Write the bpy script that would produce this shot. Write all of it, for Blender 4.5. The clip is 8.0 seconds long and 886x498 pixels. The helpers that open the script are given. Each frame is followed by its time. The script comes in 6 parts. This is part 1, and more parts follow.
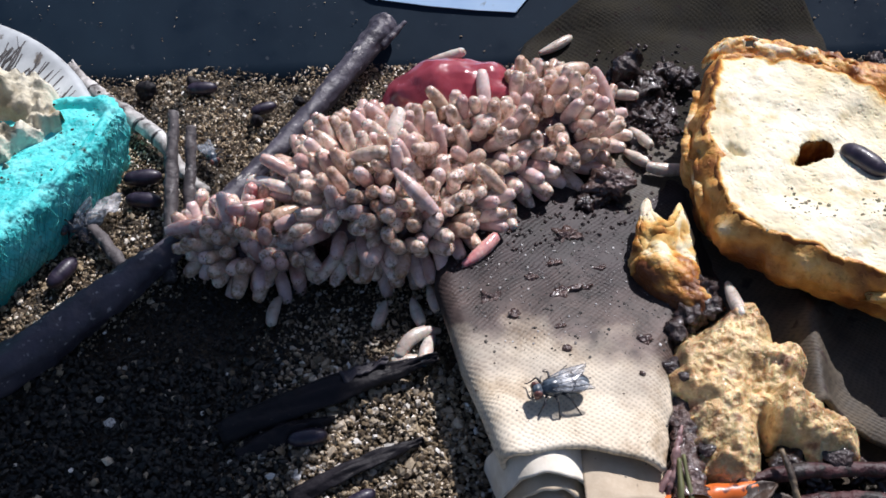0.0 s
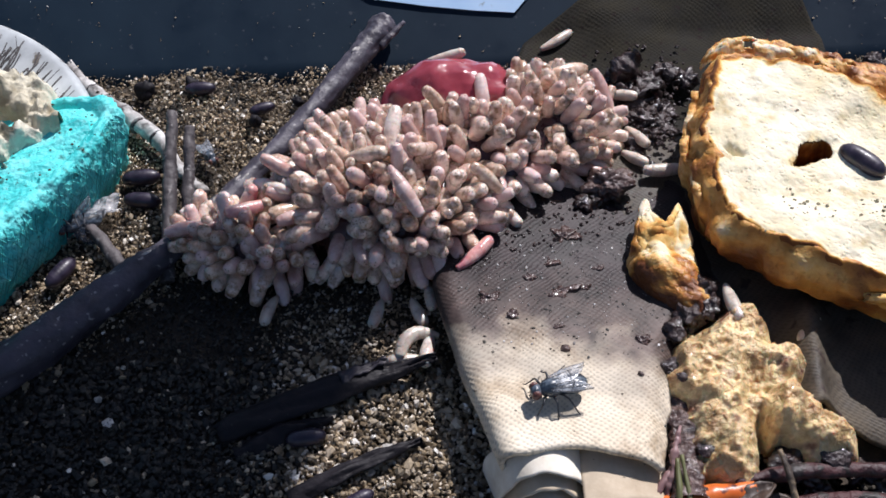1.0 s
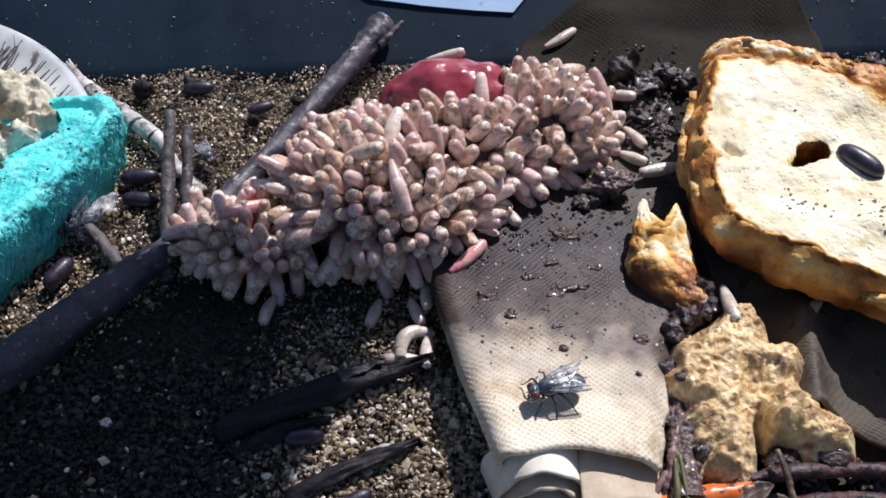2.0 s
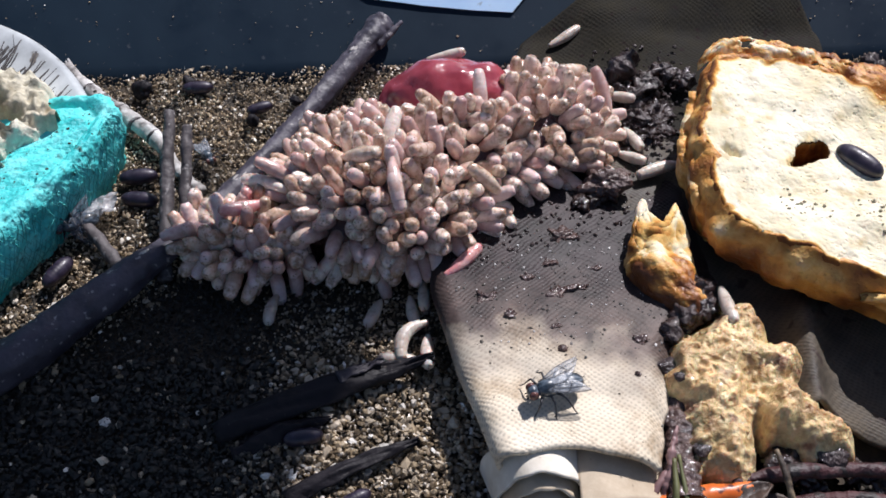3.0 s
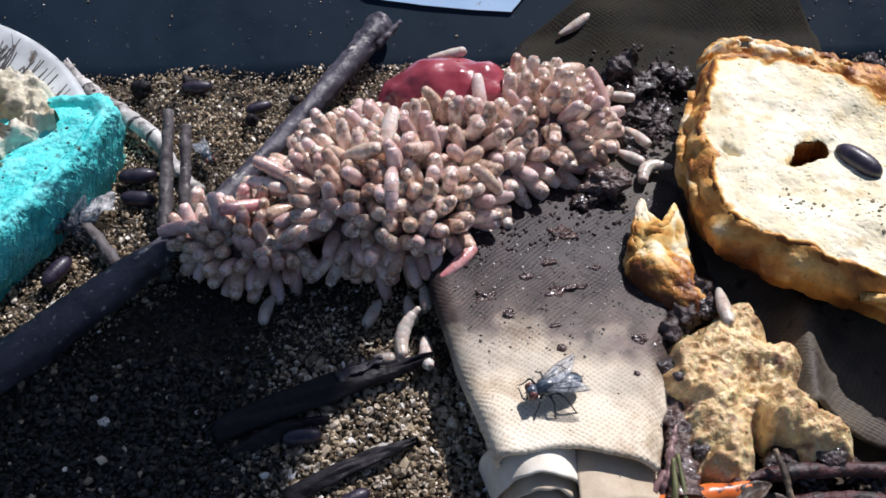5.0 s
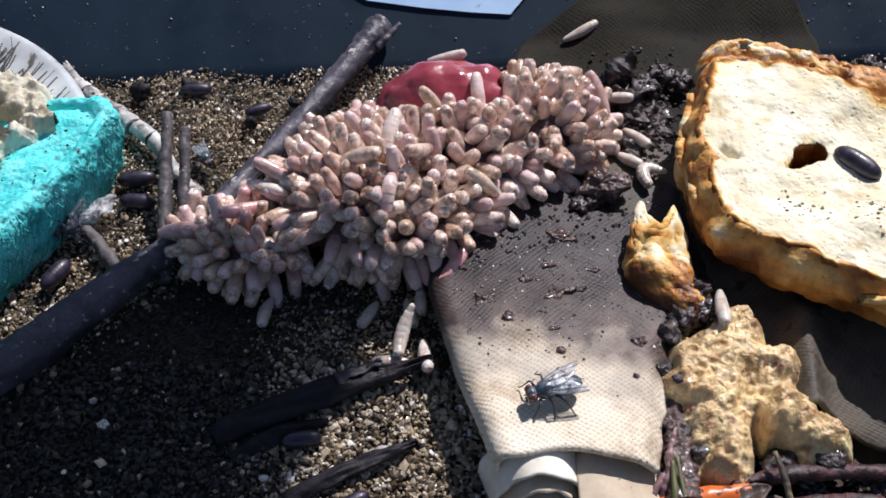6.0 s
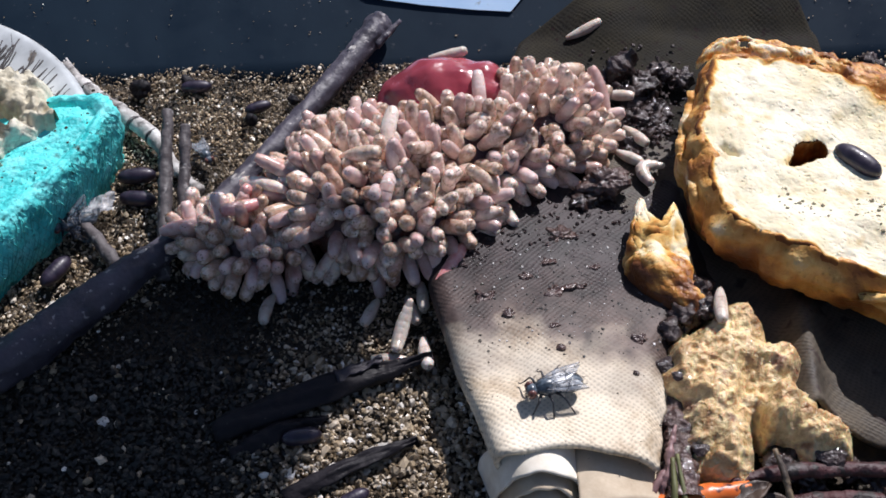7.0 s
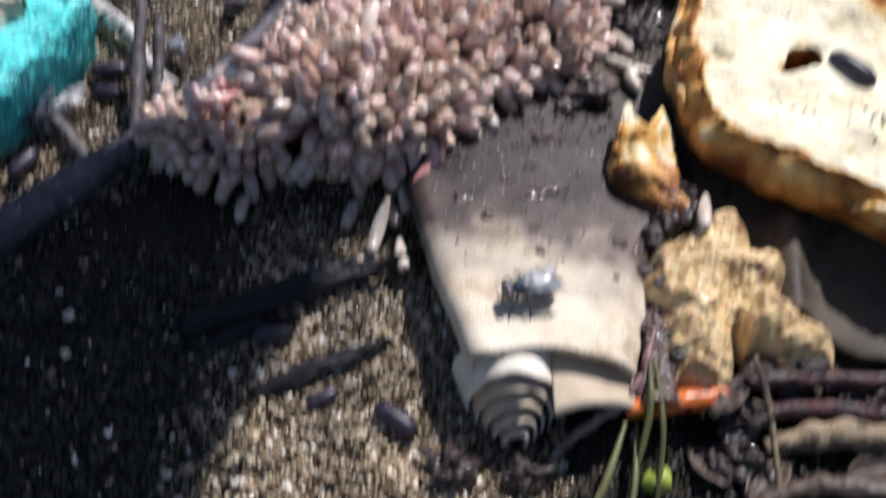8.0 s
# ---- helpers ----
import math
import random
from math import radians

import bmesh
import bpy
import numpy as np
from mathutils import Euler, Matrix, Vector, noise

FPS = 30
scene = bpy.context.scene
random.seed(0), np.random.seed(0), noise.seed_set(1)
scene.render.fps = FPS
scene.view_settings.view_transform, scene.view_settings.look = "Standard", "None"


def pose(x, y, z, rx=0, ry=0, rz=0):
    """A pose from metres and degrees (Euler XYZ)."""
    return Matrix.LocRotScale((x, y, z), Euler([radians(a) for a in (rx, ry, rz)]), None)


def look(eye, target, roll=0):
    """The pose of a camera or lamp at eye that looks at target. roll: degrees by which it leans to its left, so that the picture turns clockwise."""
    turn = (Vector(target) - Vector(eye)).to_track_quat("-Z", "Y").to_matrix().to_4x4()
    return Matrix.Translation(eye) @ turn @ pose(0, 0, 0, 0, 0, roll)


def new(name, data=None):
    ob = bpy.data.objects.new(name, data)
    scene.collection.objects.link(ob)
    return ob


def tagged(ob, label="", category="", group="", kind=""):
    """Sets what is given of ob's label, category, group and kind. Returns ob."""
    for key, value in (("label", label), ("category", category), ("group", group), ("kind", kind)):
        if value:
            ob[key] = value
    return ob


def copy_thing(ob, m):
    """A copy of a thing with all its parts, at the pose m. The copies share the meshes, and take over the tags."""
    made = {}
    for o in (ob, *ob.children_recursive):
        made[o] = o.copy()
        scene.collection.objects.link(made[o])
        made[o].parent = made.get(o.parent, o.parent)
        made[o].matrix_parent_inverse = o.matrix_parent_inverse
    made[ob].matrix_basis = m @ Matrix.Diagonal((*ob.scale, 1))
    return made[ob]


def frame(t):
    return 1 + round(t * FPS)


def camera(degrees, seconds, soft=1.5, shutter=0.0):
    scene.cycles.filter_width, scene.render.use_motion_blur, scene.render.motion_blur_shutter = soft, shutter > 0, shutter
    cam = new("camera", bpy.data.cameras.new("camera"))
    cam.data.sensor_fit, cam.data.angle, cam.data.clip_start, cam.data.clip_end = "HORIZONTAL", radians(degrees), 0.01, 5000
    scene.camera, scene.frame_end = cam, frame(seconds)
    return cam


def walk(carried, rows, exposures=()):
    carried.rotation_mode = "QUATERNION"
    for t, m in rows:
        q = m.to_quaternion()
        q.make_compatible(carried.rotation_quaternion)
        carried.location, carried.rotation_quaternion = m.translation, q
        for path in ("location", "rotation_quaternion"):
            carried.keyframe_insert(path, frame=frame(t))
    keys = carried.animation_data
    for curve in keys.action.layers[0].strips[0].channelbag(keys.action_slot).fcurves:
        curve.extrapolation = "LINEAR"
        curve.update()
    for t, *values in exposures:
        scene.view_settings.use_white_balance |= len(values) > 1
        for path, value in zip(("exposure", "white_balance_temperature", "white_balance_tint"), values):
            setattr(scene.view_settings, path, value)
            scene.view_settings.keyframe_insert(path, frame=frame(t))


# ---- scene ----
# All lengths below are in millimetres and are turned into metres by MM.
MM = 0.001

# ---- camera ----
cam = camera(43.4, 8.0, soft=1.7, shutter=0.7)
EYE = look((0.0, -0.1286, 0.1532), (0, 0, 0))


def held(pitch, yaw, roll, dx=0, dy=0, dz=0):
    """The first pose, turned a little by the hand that holds the camera."""
    return EYE @ pose(dx * MM, dy * MM, dz * MM) @ pose(0, 0, 0, 0, yaw, 0) @ pose(0, 0, 0, pitch, 0, 0) @ pose(0, 0, 0, 0, 0, roll)


walk(cam, [
    (0.0, held(0.039, 0.291, -0.128)), (0.5, held(0.052, 0.254, -0.108)), (1.0, held(0.052, 0.217, -0.098)),
    (1.5, held(0.040, 0.169, -0.043)), (3.0, held(0.037, 0.082, -0.015)), (3.5, held(-0.003, 0.075, -0.017)),
    (4.0, held(0.036, 0.073, -0.027)), (4.5, held(-0.031, 0.062, -0.001)), (6.0, held(0.137, -0.008, -0.016)),
    (6.5, held(0.009, 0.009, -0.034)), (7.0, held(0, 0, 0)), (7.3, held(0.08, -0.18, 0.18)),
    (7.5, held(0.194, -0.558, 0.555)), (7.6, held(0.277, -0.787, 0.788)),
    (7.8, held(-0.636, -1.059, 1.362, 0.6, -1.6, -1.2)), (7.9, held(-1.75, -0.85, 1.40, 1.4, -4.0, -2.9)),
    (8.0, held(-3.030, -0.456, 1.414, 2.3, -6.6, -4.9)),
], exposures=[(0.0, 0.18, 6070, 16), (7.6, 0.18, 6070, 16), (7.8, 0.20, 6100, 16), (8.0, 0.22, 6120, 16)])

# ---- light ----
SUN_EL, SUN_AZ = 50.0, 30.0  # degrees above the horizon, and east of the far side
world = bpy.data.worlds.new("sky")
scene.world = world
world.use_nodes = True
wn = world.node_tree
sky = wn.nodes.new("ShaderNodeTexSky")
sky.sky_type, sky.sun_disc = "NISHITA", False
sky.sun_elevation, sky.sun_rotation = radians(SUN_EL), radians(SUN_AZ)
wn.nodes["Background"].inputs["Strength"].default_value = 0.06
wn.links.new(sky.outputs[0], wn.nodes["Background"].inputs["Color"])
sun = new("sun", bpy.data.lights.new("sun", "SUN"))
sun.data.energy, sun.data.angle, sun.data.color = 4.7, radians(0.55), (1.0, 0.96, 0.90)
toward = Vector((math.sin(radians(SUN_AZ)) * math.cos(radians(SUN_EL)), math.cos(radians(SUN_AZ)) * math.cos(radians(SUN_EL)), math.sin(radians(SUN_EL))))
sun.matrix_world = look(toward * 3, (0, 0, 0))


# ---- materials ----
def mat(name, stops, scale, rough=0.6, bump=0.3, bscale=None, relief=0.2, fleck=None, fscale=3000, famount=0.62,
        metal=0.0, coat=0.0, sss=0.0, vary=0.0, island=False, stretch=(1, 1, 1), rough_var=0.15, alpha=1.0, trans=0.0, fsoft=0.07, patch=None):
    """A node material: a noise through a ramp of stops [(at, colour)], flecks of another colour, grain in the relief.
    scale, bscale, fscale: noise per metre. relief: depth in mm. vary: how far things differ. island: stops by piece."""
    m = bpy.data.materials.new(name)
    m.use_nodes = True
    n, l = m.node_tree.nodes, m.node_tree.links
    b = n["Principled BSDF"]
    tc = n.new("ShaderNodeTexCoord")
    mp = n.new("ShaderNodeMapping")
    mp.inputs["Scale"].default_value = stretch
    l.new(tc.outputs["Object"], mp.inputs["Vector"])
    no = n.new("ShaderNodeTexNoise")
    no.inputs["Scale"].default_value, no.inputs["Detail"].default_value, no.inputs["Roughness"].default_value = scale, 6, 0.62
    l.new(mp.outputs[0], no.inputs["Vector"])
    ra = n.new("ShaderNodeValToRGB")
    e = ra.color_ramp.elements
    while len(e) < len(stops):
        e.new(0.5)
    for el, (at, c) in zip(e, stops):
        el.position, el.color = at, (*c, 1)
    if island:
        ge = n.new("ShaderNodeNewGeometry")
        l.new(ge.outputs["Random Per Island"], ra.inputs[0])
    else:
        l.new(no.outputs["Fac"], ra.inputs[0])
    col = ra.outputs[0]
    if fleck:
        fn = n.new("ShaderNodeTexNoise")
        fn.inputs["Scale"].default_value, fn.inputs["Detail"].default_value = fscale, 3
        l.new(mp.outputs[0], fn.inputs["Vector"])
        fr = n.new("ShaderNodeMapRange")
        fr.inputs["From Min"].default_value, fr.inputs["From Max"].default_value = famount, famount + fsoft
        l.new(fn.outputs["Fac"], fr.inputs["Value"])
        mx = n.new("ShaderNodeMix")
        mx.data_type = "RGBA"
        l.new(fr.outputs[0], mx.inputs[0])
        l.new(col, mx.inputs[6])
        mx.inputs[7].default_value = (*fleck, 1)
        col = mx.outputs[2]
    if patch:  # damp and dry patches: noise per metre, darkest, lightest
        pn = n.new("ShaderNodeTexNoise")
        pn.inputs["Scale"].default_value, pn.inputs["Detail"].default_value = patch[0], 4
        l.new(tc.outputs["Object"], pn.inputs["Vector"])
        pr = n.new("ShaderNodeMapRange")
        pr.inputs["From Min"].default_value, pr.inputs["From Max"].default_value = 0.36, 0.64
        pr.inputs["To Min"].default_value, pr.inputs["To Max"].default_value = patch[1], patch[2]
        l.new(pn.outputs["Fac"], pr.inputs["Value"])
        ph = n.new("ShaderNodeHueSaturation")
        l.new(pr.outputs[0], ph.inputs["Value"])
        l.new(col, ph.inputs["Color"])
        col = ph.outputs[0]
    if vary:
        oi = n.new("ShaderNodeObjectInfo")
        vr = n.new("ShaderNodeMapRange")
        vr.inputs["To Min"].default_value, vr.inputs["To Max"].default_value = 1 - vary, 1 + vary * 0.5
        l.new(oi.outputs["Random"], vr.inputs["Value"])
        hs = n.new("ShaderNodeHueSaturation")
        l.new(vr.outputs[0], hs.inputs["Value"])
        vs = n.new("ShaderNodeMapRange")
        vs.inputs["To Min"].default_value, vs.inputs["To Max"].default_value = 1 + vary, 1 - vary
        l.new(oi.outputs["Random"], vs.inputs["Value"])
        l.new(vs.outputs[0], hs.inputs["Saturation"])
        wh = n.new("ShaderNodeTexWhiteNoise")  # from pinker to tanner
        wh.noise_dimensions = "1D"
        l.new(oi.outputs["Random"], wh.inputs["W"])
        vh = n.new("ShaderNodeMapRange")
        vh.inputs["To Min"].default_value, vh.inputs["To Max"].default_value = 0.496, 0.513
        l.new(wh.outputs["Value"], vh.inputs["Value"])
        l.new(vh.outputs[0], hs.inputs["Hue"])
        l.new(col, hs.inputs["Color"])
        col = hs.outputs[0]
    l.new(col, b.inputs["Base Color"])
    rr = n.new("ShaderNodeMapRange")
    rr.inputs["From Min"].default_value, rr.inputs["From Max"].default_value = 0.3, 0.7
    rr.inputs["To Min"].default_value, rr.inputs["To Max"].default_value = max(0.03, rough - rough_var), min(1, rough + rough_var)
    l.new(no.outputs["Fac"], rr.inputs["Value"])
    l.new(rr.outputs[0], b.inputs["Roughness"])
    if bump:
        bn = n.new("ShaderNodeTexNoise")
        bn.inputs["Scale"].default_value, bn.inputs["Detail"].default_value = bscale or scale * 4, 5
        l.new(mp.outputs[0], bn.inputs["Vector"])
        bu = n.new("ShaderNodeBump")
        bu.inputs["Strength"].default_value, bu.inputs["Distance"].default_value = bump, relief * MM
        l.new(bn.outputs["Fac"], bu.inputs["Height"])
        l.new(bu.outputs[0], b.inputs["Normal"])
    b.inputs["Metallic"].default_value, b.inputs["Coat Weight"].default_value = metal, coat
    b.inputs["Coat Roughness"].default_value = 0.08
    if sss:
        b.inputs["Subsurface Weight"].default_value = sss
        b.inputs["Subsurface Radius"].default_value = (1.0, 0.5, 0.35)
        b.inputs["Subsurface Scale"].default_value = 0.0008
    b.inputs["Transmission Weight"].default_value = trans
    b.inputs["Alpha"].default_value = alpha
    return m


def rib_relief(m, along, across, depth, pit_tone=0.8):
    """Adds the pressed weave of a cloth: short ribs in rows, along and across mm long."""
    n, l = m.node_tree.nodes, m.node_tree.links
    b = n["Principled BSDF"]
    uv = n.new("ShaderNodeUVMap")
    wn_ = n.new("ShaderNodeTexNoise")
    wn_.inputs["Scale"].default_value = 0.06
    l.new(uv.outputs[0], wn_.inputs["Vector"])
    sh = n.new("ShaderNodeVectorMath")
    sh.operation = "MULTIPLY_ADD"
    sh.inputs[1].default_value = (5.0, 5.0, 0)
    l.new(wn_.outputs["Color"], sh.inputs[0])
    l.new(uv.outputs[0], sh.inputs[2])
    wf = n.new("ShaderNodeTexNoise")
    wf.inputs["Scale"].default_value = 0.7
    l.new(uv.outputs[0], wf.inputs["Vector"])
    sf = n.new("ShaderNodeVectorMath")
    sf.operation = "MULTIPLY_ADD"
    sf.inputs[1].default_value = (0.9, 0.5, 0)
    l.new(wf.outputs["Color"], sf.inputs[0])
    l.new(sh.outputs[0], sf.inputs[2])
    sp = n.new("ShaderNodeSeparateXYZ")
    l.new(sf.outputs[0], sp.inputs[0])
    waves = []
    for k, size in ((0, along), (1, across)):
        mu = n.new("ShaderNodeMath")
        mu.operation = "MULTIPLY"
        mu.inputs[1].default_value = math.pi / size
        l.new(sp.outputs[k], mu.inputs[0])
        co = n.new("ShaderNodeMath")
        co.operation = "COSINE"
        l.new(mu.outputs[0], co.inputs[0])
        waves.append(co.outputs[0])
    br = n.new("ShaderNodeMath")  # staggered ribs and pits, -1 to 1
    br.operation = "MULTIPLY"
    l.new(waves[0], br.inputs[0])
    l.new(waves[1], br.inputs[1])
    bu = n.new("ShaderNodeBump")
    bu.inputs["Distance"].default_value = depth * MM
    worn = n.new("ShaderNodeTexNoise")  # the weave is clogged here and open there
    worn.inputs["Scale"].default_value, worn.inputs["Detail"].default_value = 0.22, 5
    l.new(uv.outputs[0], worn.inputs["Vector"])
    wr = n.new("ShaderNodeMapRange")
    wr.inputs["From Min"].default_value, wr.inputs["From Max"].default_value = 0.38, 0.66
    wr.inputs["To Min"].default_value, wr.inputs["To Max"].default_value = 0.1, 0.7
    l.new(worn.outputs["Fac"], wr.inputs["Value"])
    l.new(wr.outputs[0], bu.inputs["Strength"])
    l.new(br.outputs[0], bu.inputs["Height"])
    pit = n.new("ShaderNodeMapRange")  # the pits between the ribs are coloured darker
    pit.inputs["From Min"].default_value, pit.inputs["From Max"].default_value = -0.9, 0.0
    pit.inputs["To Min"].default_value, pit.inputs["To Max"].default_value = pit_tone, 1.04
    l.new(br.outputs[0], pit.inputs["Value"])
    hv = n.new("ShaderNodeHueSaturation")
    l.new(pit.outputs[0], hv.inputs["Value"])
    l.new(b.inputs["Base Color"].links[0].from_socket, hv.inputs["Color"])
    l.new(hv.outputs[0], b.inputs["Base Color"])
    old = b.inputs["Normal"].links[0].from_socket
    l.new(old, bu.inputs["Normal"])
    l.new(bu.outputs[0], b.inputs["Normal"])
    return m


M_SOIL = mat("damp_soil", [(0.3, (0.02, 0.016, 0.012)), (0.7, (0.075, 0.055, 0.035))], 400, 0.9, 0.6, relief=0.6)
M_GRAIN = mat("vermiculite", [(0.0, (0.05, 0.036, 0.022)), (0.3, (0.19, 0.138, 0.082)), (0.66, (0.43, 0.335, 0.215)), (0.9, (0.60, 0.50, 0.37)), (1.0, (0.88, 0.84, 0.77))],
              900, 0.34, 0.5, 2500, 0.12, island=True, fleck=(0.06, 0.04, 0.025), fscale=900, famount=0.6, patch=(55, 0.55, 1.4))
M_BIN = mat("navy_plastic", [(0.3, (0.0035, 0.013, 0.027)), (0.7, (0.008, 0.023, 0.041))], 60, 0.58, 0.15, 900, 0.05, fleck=(0.05, 0.06, 0.075), fscale=700, famount=0.68)
M_BIN.node_tree.nodes["Principled BSDF"].inputs["Specular IOR Level"].default_value = 0.22
M_LABEL = mat("pale_blue_label", [(0.3, (0.42, 0.64, 0.90)), (0.7, (0.54, 0.74, 0.95))], 90, 0.5, 0.1, fleck=(0.3, 0.4, 0.5), fscale=500, famount=0.68)
def soiled_tail(m, colour, z0, z1):
    """Dirt that clings to a larva's rough tail end, thicker towards z1 mm along its body."""
    n, l = m.node_tree.nodes, m.node_tree.links
    b = n["Principled BSDF"]
    tc = n.new("ShaderNodeTexCoord")
    sx = n.new("ShaderNodeSeparateXYZ")
    l.new(tc.outputs["Object"], sx.inputs[0])
    mr = n.new("ShaderNodeMapRange")
    mr.inputs["From Min"].default_value, mr.inputs["From Max"].default_value = z0 * MM, z1 * MM
    mr.inputs["To Min"].default_value, mr.inputs["To Max"].default_value = 0.0, 0.19
    l.new(sx.outputs[2], mr.inputs["Value"])
    oi = n.new("ShaderNodeObjectInfo")  # another pattern on each larva
    ad = n.new("ShaderNodeVectorMath")
    l.new(tc.outputs["Object"], ad.inputs[0])
    l.new(oi.outputs["Random"], ad.inputs[1])
    no = n.new("ShaderNodeTexNoise")
    no.inputs["Scale"].default_value, no.inputs["Detail"].default_value, no.inputs["Roughness"].default_value = 800, 5, 0.65
    l.new(ad.outputs[0], no.inputs["Vector"])
    ma = n.new("ShaderNodeMath")
    l.new(no.outputs["Fac"], ma.inputs[0])
    l.new(mr.outputs[0], ma.inputs[1])
    th = n.new("ShaderNodeMapRange")
    th.inputs["From Min"].default_value, th.inputs["From Max"].default_value = 0.585, 0.79
    th.inputs["To Max"].default_value = 0.9
    l.new(ma.outputs[0], th.inputs["Value"])
    mx = n.new("ShaderNodeMix")
    mx.data_type = "RGBA"
    l.new(th.outputs[0], mx.inputs[0])
    l.new(b.inputs["Base Color"].links[0].from_socket, mx.inputs[6])
    mx.inputs[7].default_value = (*colour, 1)
    l.new(mx.outputs[2], b.inputs["Base Color"])
    return m


M_MAGGOT = soiled_tail(mat("larva_skin", [(0.28, (0.58, 0.38, 0.295)), (0.5, (0.82, 0.62, 0.52)), (0.72, (0.93, 0.81, 0.72))], 420, 0.25, 0.7, 2100, 0.15,
                           fleck=(0.48, 0.29, 0.20), fscale=700, famount=0.62, fsoft=0.14, sss=0.45, vary=0.28, coat=0.9), (0.26, 0.15, 0.08), 5.0, 9.0)
M_PALE = mat("pale_larva_skin", [(0.28, (0.44, 0.35, 0.29)), (0.5, (0.64, 0.55, 0.48)), (0.72, (0.80, 0.73, 0.66))], 420, 0.36, 0.6, 2100, 0.12, fleck=(0.45, 0.33, 0.26), fscale=700, famount=0.64, fsoft=0.14, sss=0.5, vary=0.15, coat=0.35)
M_ROSE = mat("rosy_larva_skin", [(0.28, (0.45, 0.25, 0.23)), (0.5, (0.70, 0.50, 0.46)), (0.72, (0.80, 0.66, 0.61))], 300, 0.24, 0.5, 1500, 0.10,
             fleck=(0.36, 0.10, 0.10), fscale=300, famount=0.55, fsoft=0.2, sss=0.4, vary=0.25, coat=0.5)
M_PINK = mat("pink_larva_skin", [(0.36, (0.50, 0.10, 0.15)), (0.5, (0.68, 0.36, 0.33)), (0.62, (0.82, 0.64, 0.53))], 140, 0.25, 0.5, 1700, 0.12, sss=0.4, coat=0.8)
M_SPIR = mat("brown_spiracle", [(0.3, (0.12, 0.07, 0.04)), (0.7, (0.25, 0.15, 0.09))], 2000, 0.5, 0.1)
M_MEAT = mat("raw_meat", [(0.3, (0.21, 0.022, 0.036)), (0.7, (0.40, 0.07, 0.09))], 130, 0.22, 0.35, 700, 0.25, sss=0.2, coat=0.6, rough_var=0.08)
M_FLESH = mat("rotting_flesh", [(0.3, (0.018, 0.007, 0.007)), (0.7, (0.10, 0.032, 0.03))], 250, 0.3, 0.7, 900, 0.5, coat=0.3, rough_var=0.12)
M_GUNK = mat("dark_gunk", [(0.3, (0.008, 0.005, 0.005)), (0.7, (0.042, 0.02, 0.017))], 350, 0.36, 1.0, 1600, 0.5, coat=0.4, rough_var=0.2)
# dirt specks on the cloth, and crumbs that darken the shaded ground
M_DIRT_SHADE = mat("black_dirt_and_shade", [(0.0, (0.006, 0.006, 0.005)), (0.6, (0.02, 0.018, 0.014)), (1.0, (0.06, 0.05, 0.036))], 900, 0.6, 0.5, 2500, 0.12, island=True)
M_CLOTH = rib_relief(mat("tan_cloth", [(0.34, (0.42, 0.32, 0.21)), (0.47, (0.69, 0.59, 0.445)), (0.7, (0.82, 0.74, 0.60))], 120, 0.7, 0.3, 1500, 0.1,
                         fleck=(0.08, 0.055, 0.045), fscale=700, famount=0.70), 0.56, 0.5, 0.07, 0.74)
M_WET = rib_relief(mat("wet_dark_cloth", [(0.3, (0.010, 0.009, 0.007)), (0.7, (0.034, 0.030, 0.021))], 150, 0.85, 0.5, 1200, 0.15,
                       fleck=(0.015, 0.008, 0.008), fscale=500, famount=0.64, coat=0.0), 0.56, 0.5, 0.06, 0.65)
M_WET.node_tree.nodes["Principled BSDF"].inputs["Specular IOR Level"].default_value = 0.15
M_SIDE = rib_relief(mat("damp_brown_cloth", [(0.3, (0.036, 0.028, 0.02)), (0.7, (0.125, 0.10, 0.07))], 130, 0.75, 0.5, 1200, 0.15,
                        fleck=(0.04, 0.025, 0.02), fscale=300, famount=0.62), 0.56, 0.5, 0.07, 0.72)
M_CUT = mat("cream_cloth_edge", [(0.3, (0.66, 0.59, 0.47)), (0.7, (0.86, 0.81, 0.71))], 300, 0.8, 0.4, 1500, 0.12)
M_LINING = mat("brown_cloth_lining", [(0.3, (0.44, 0.34, 0.23)), (0.7, (0.66, 0.56, 0.42))], 200, 0.8, 0.4, 1500, 0.12)
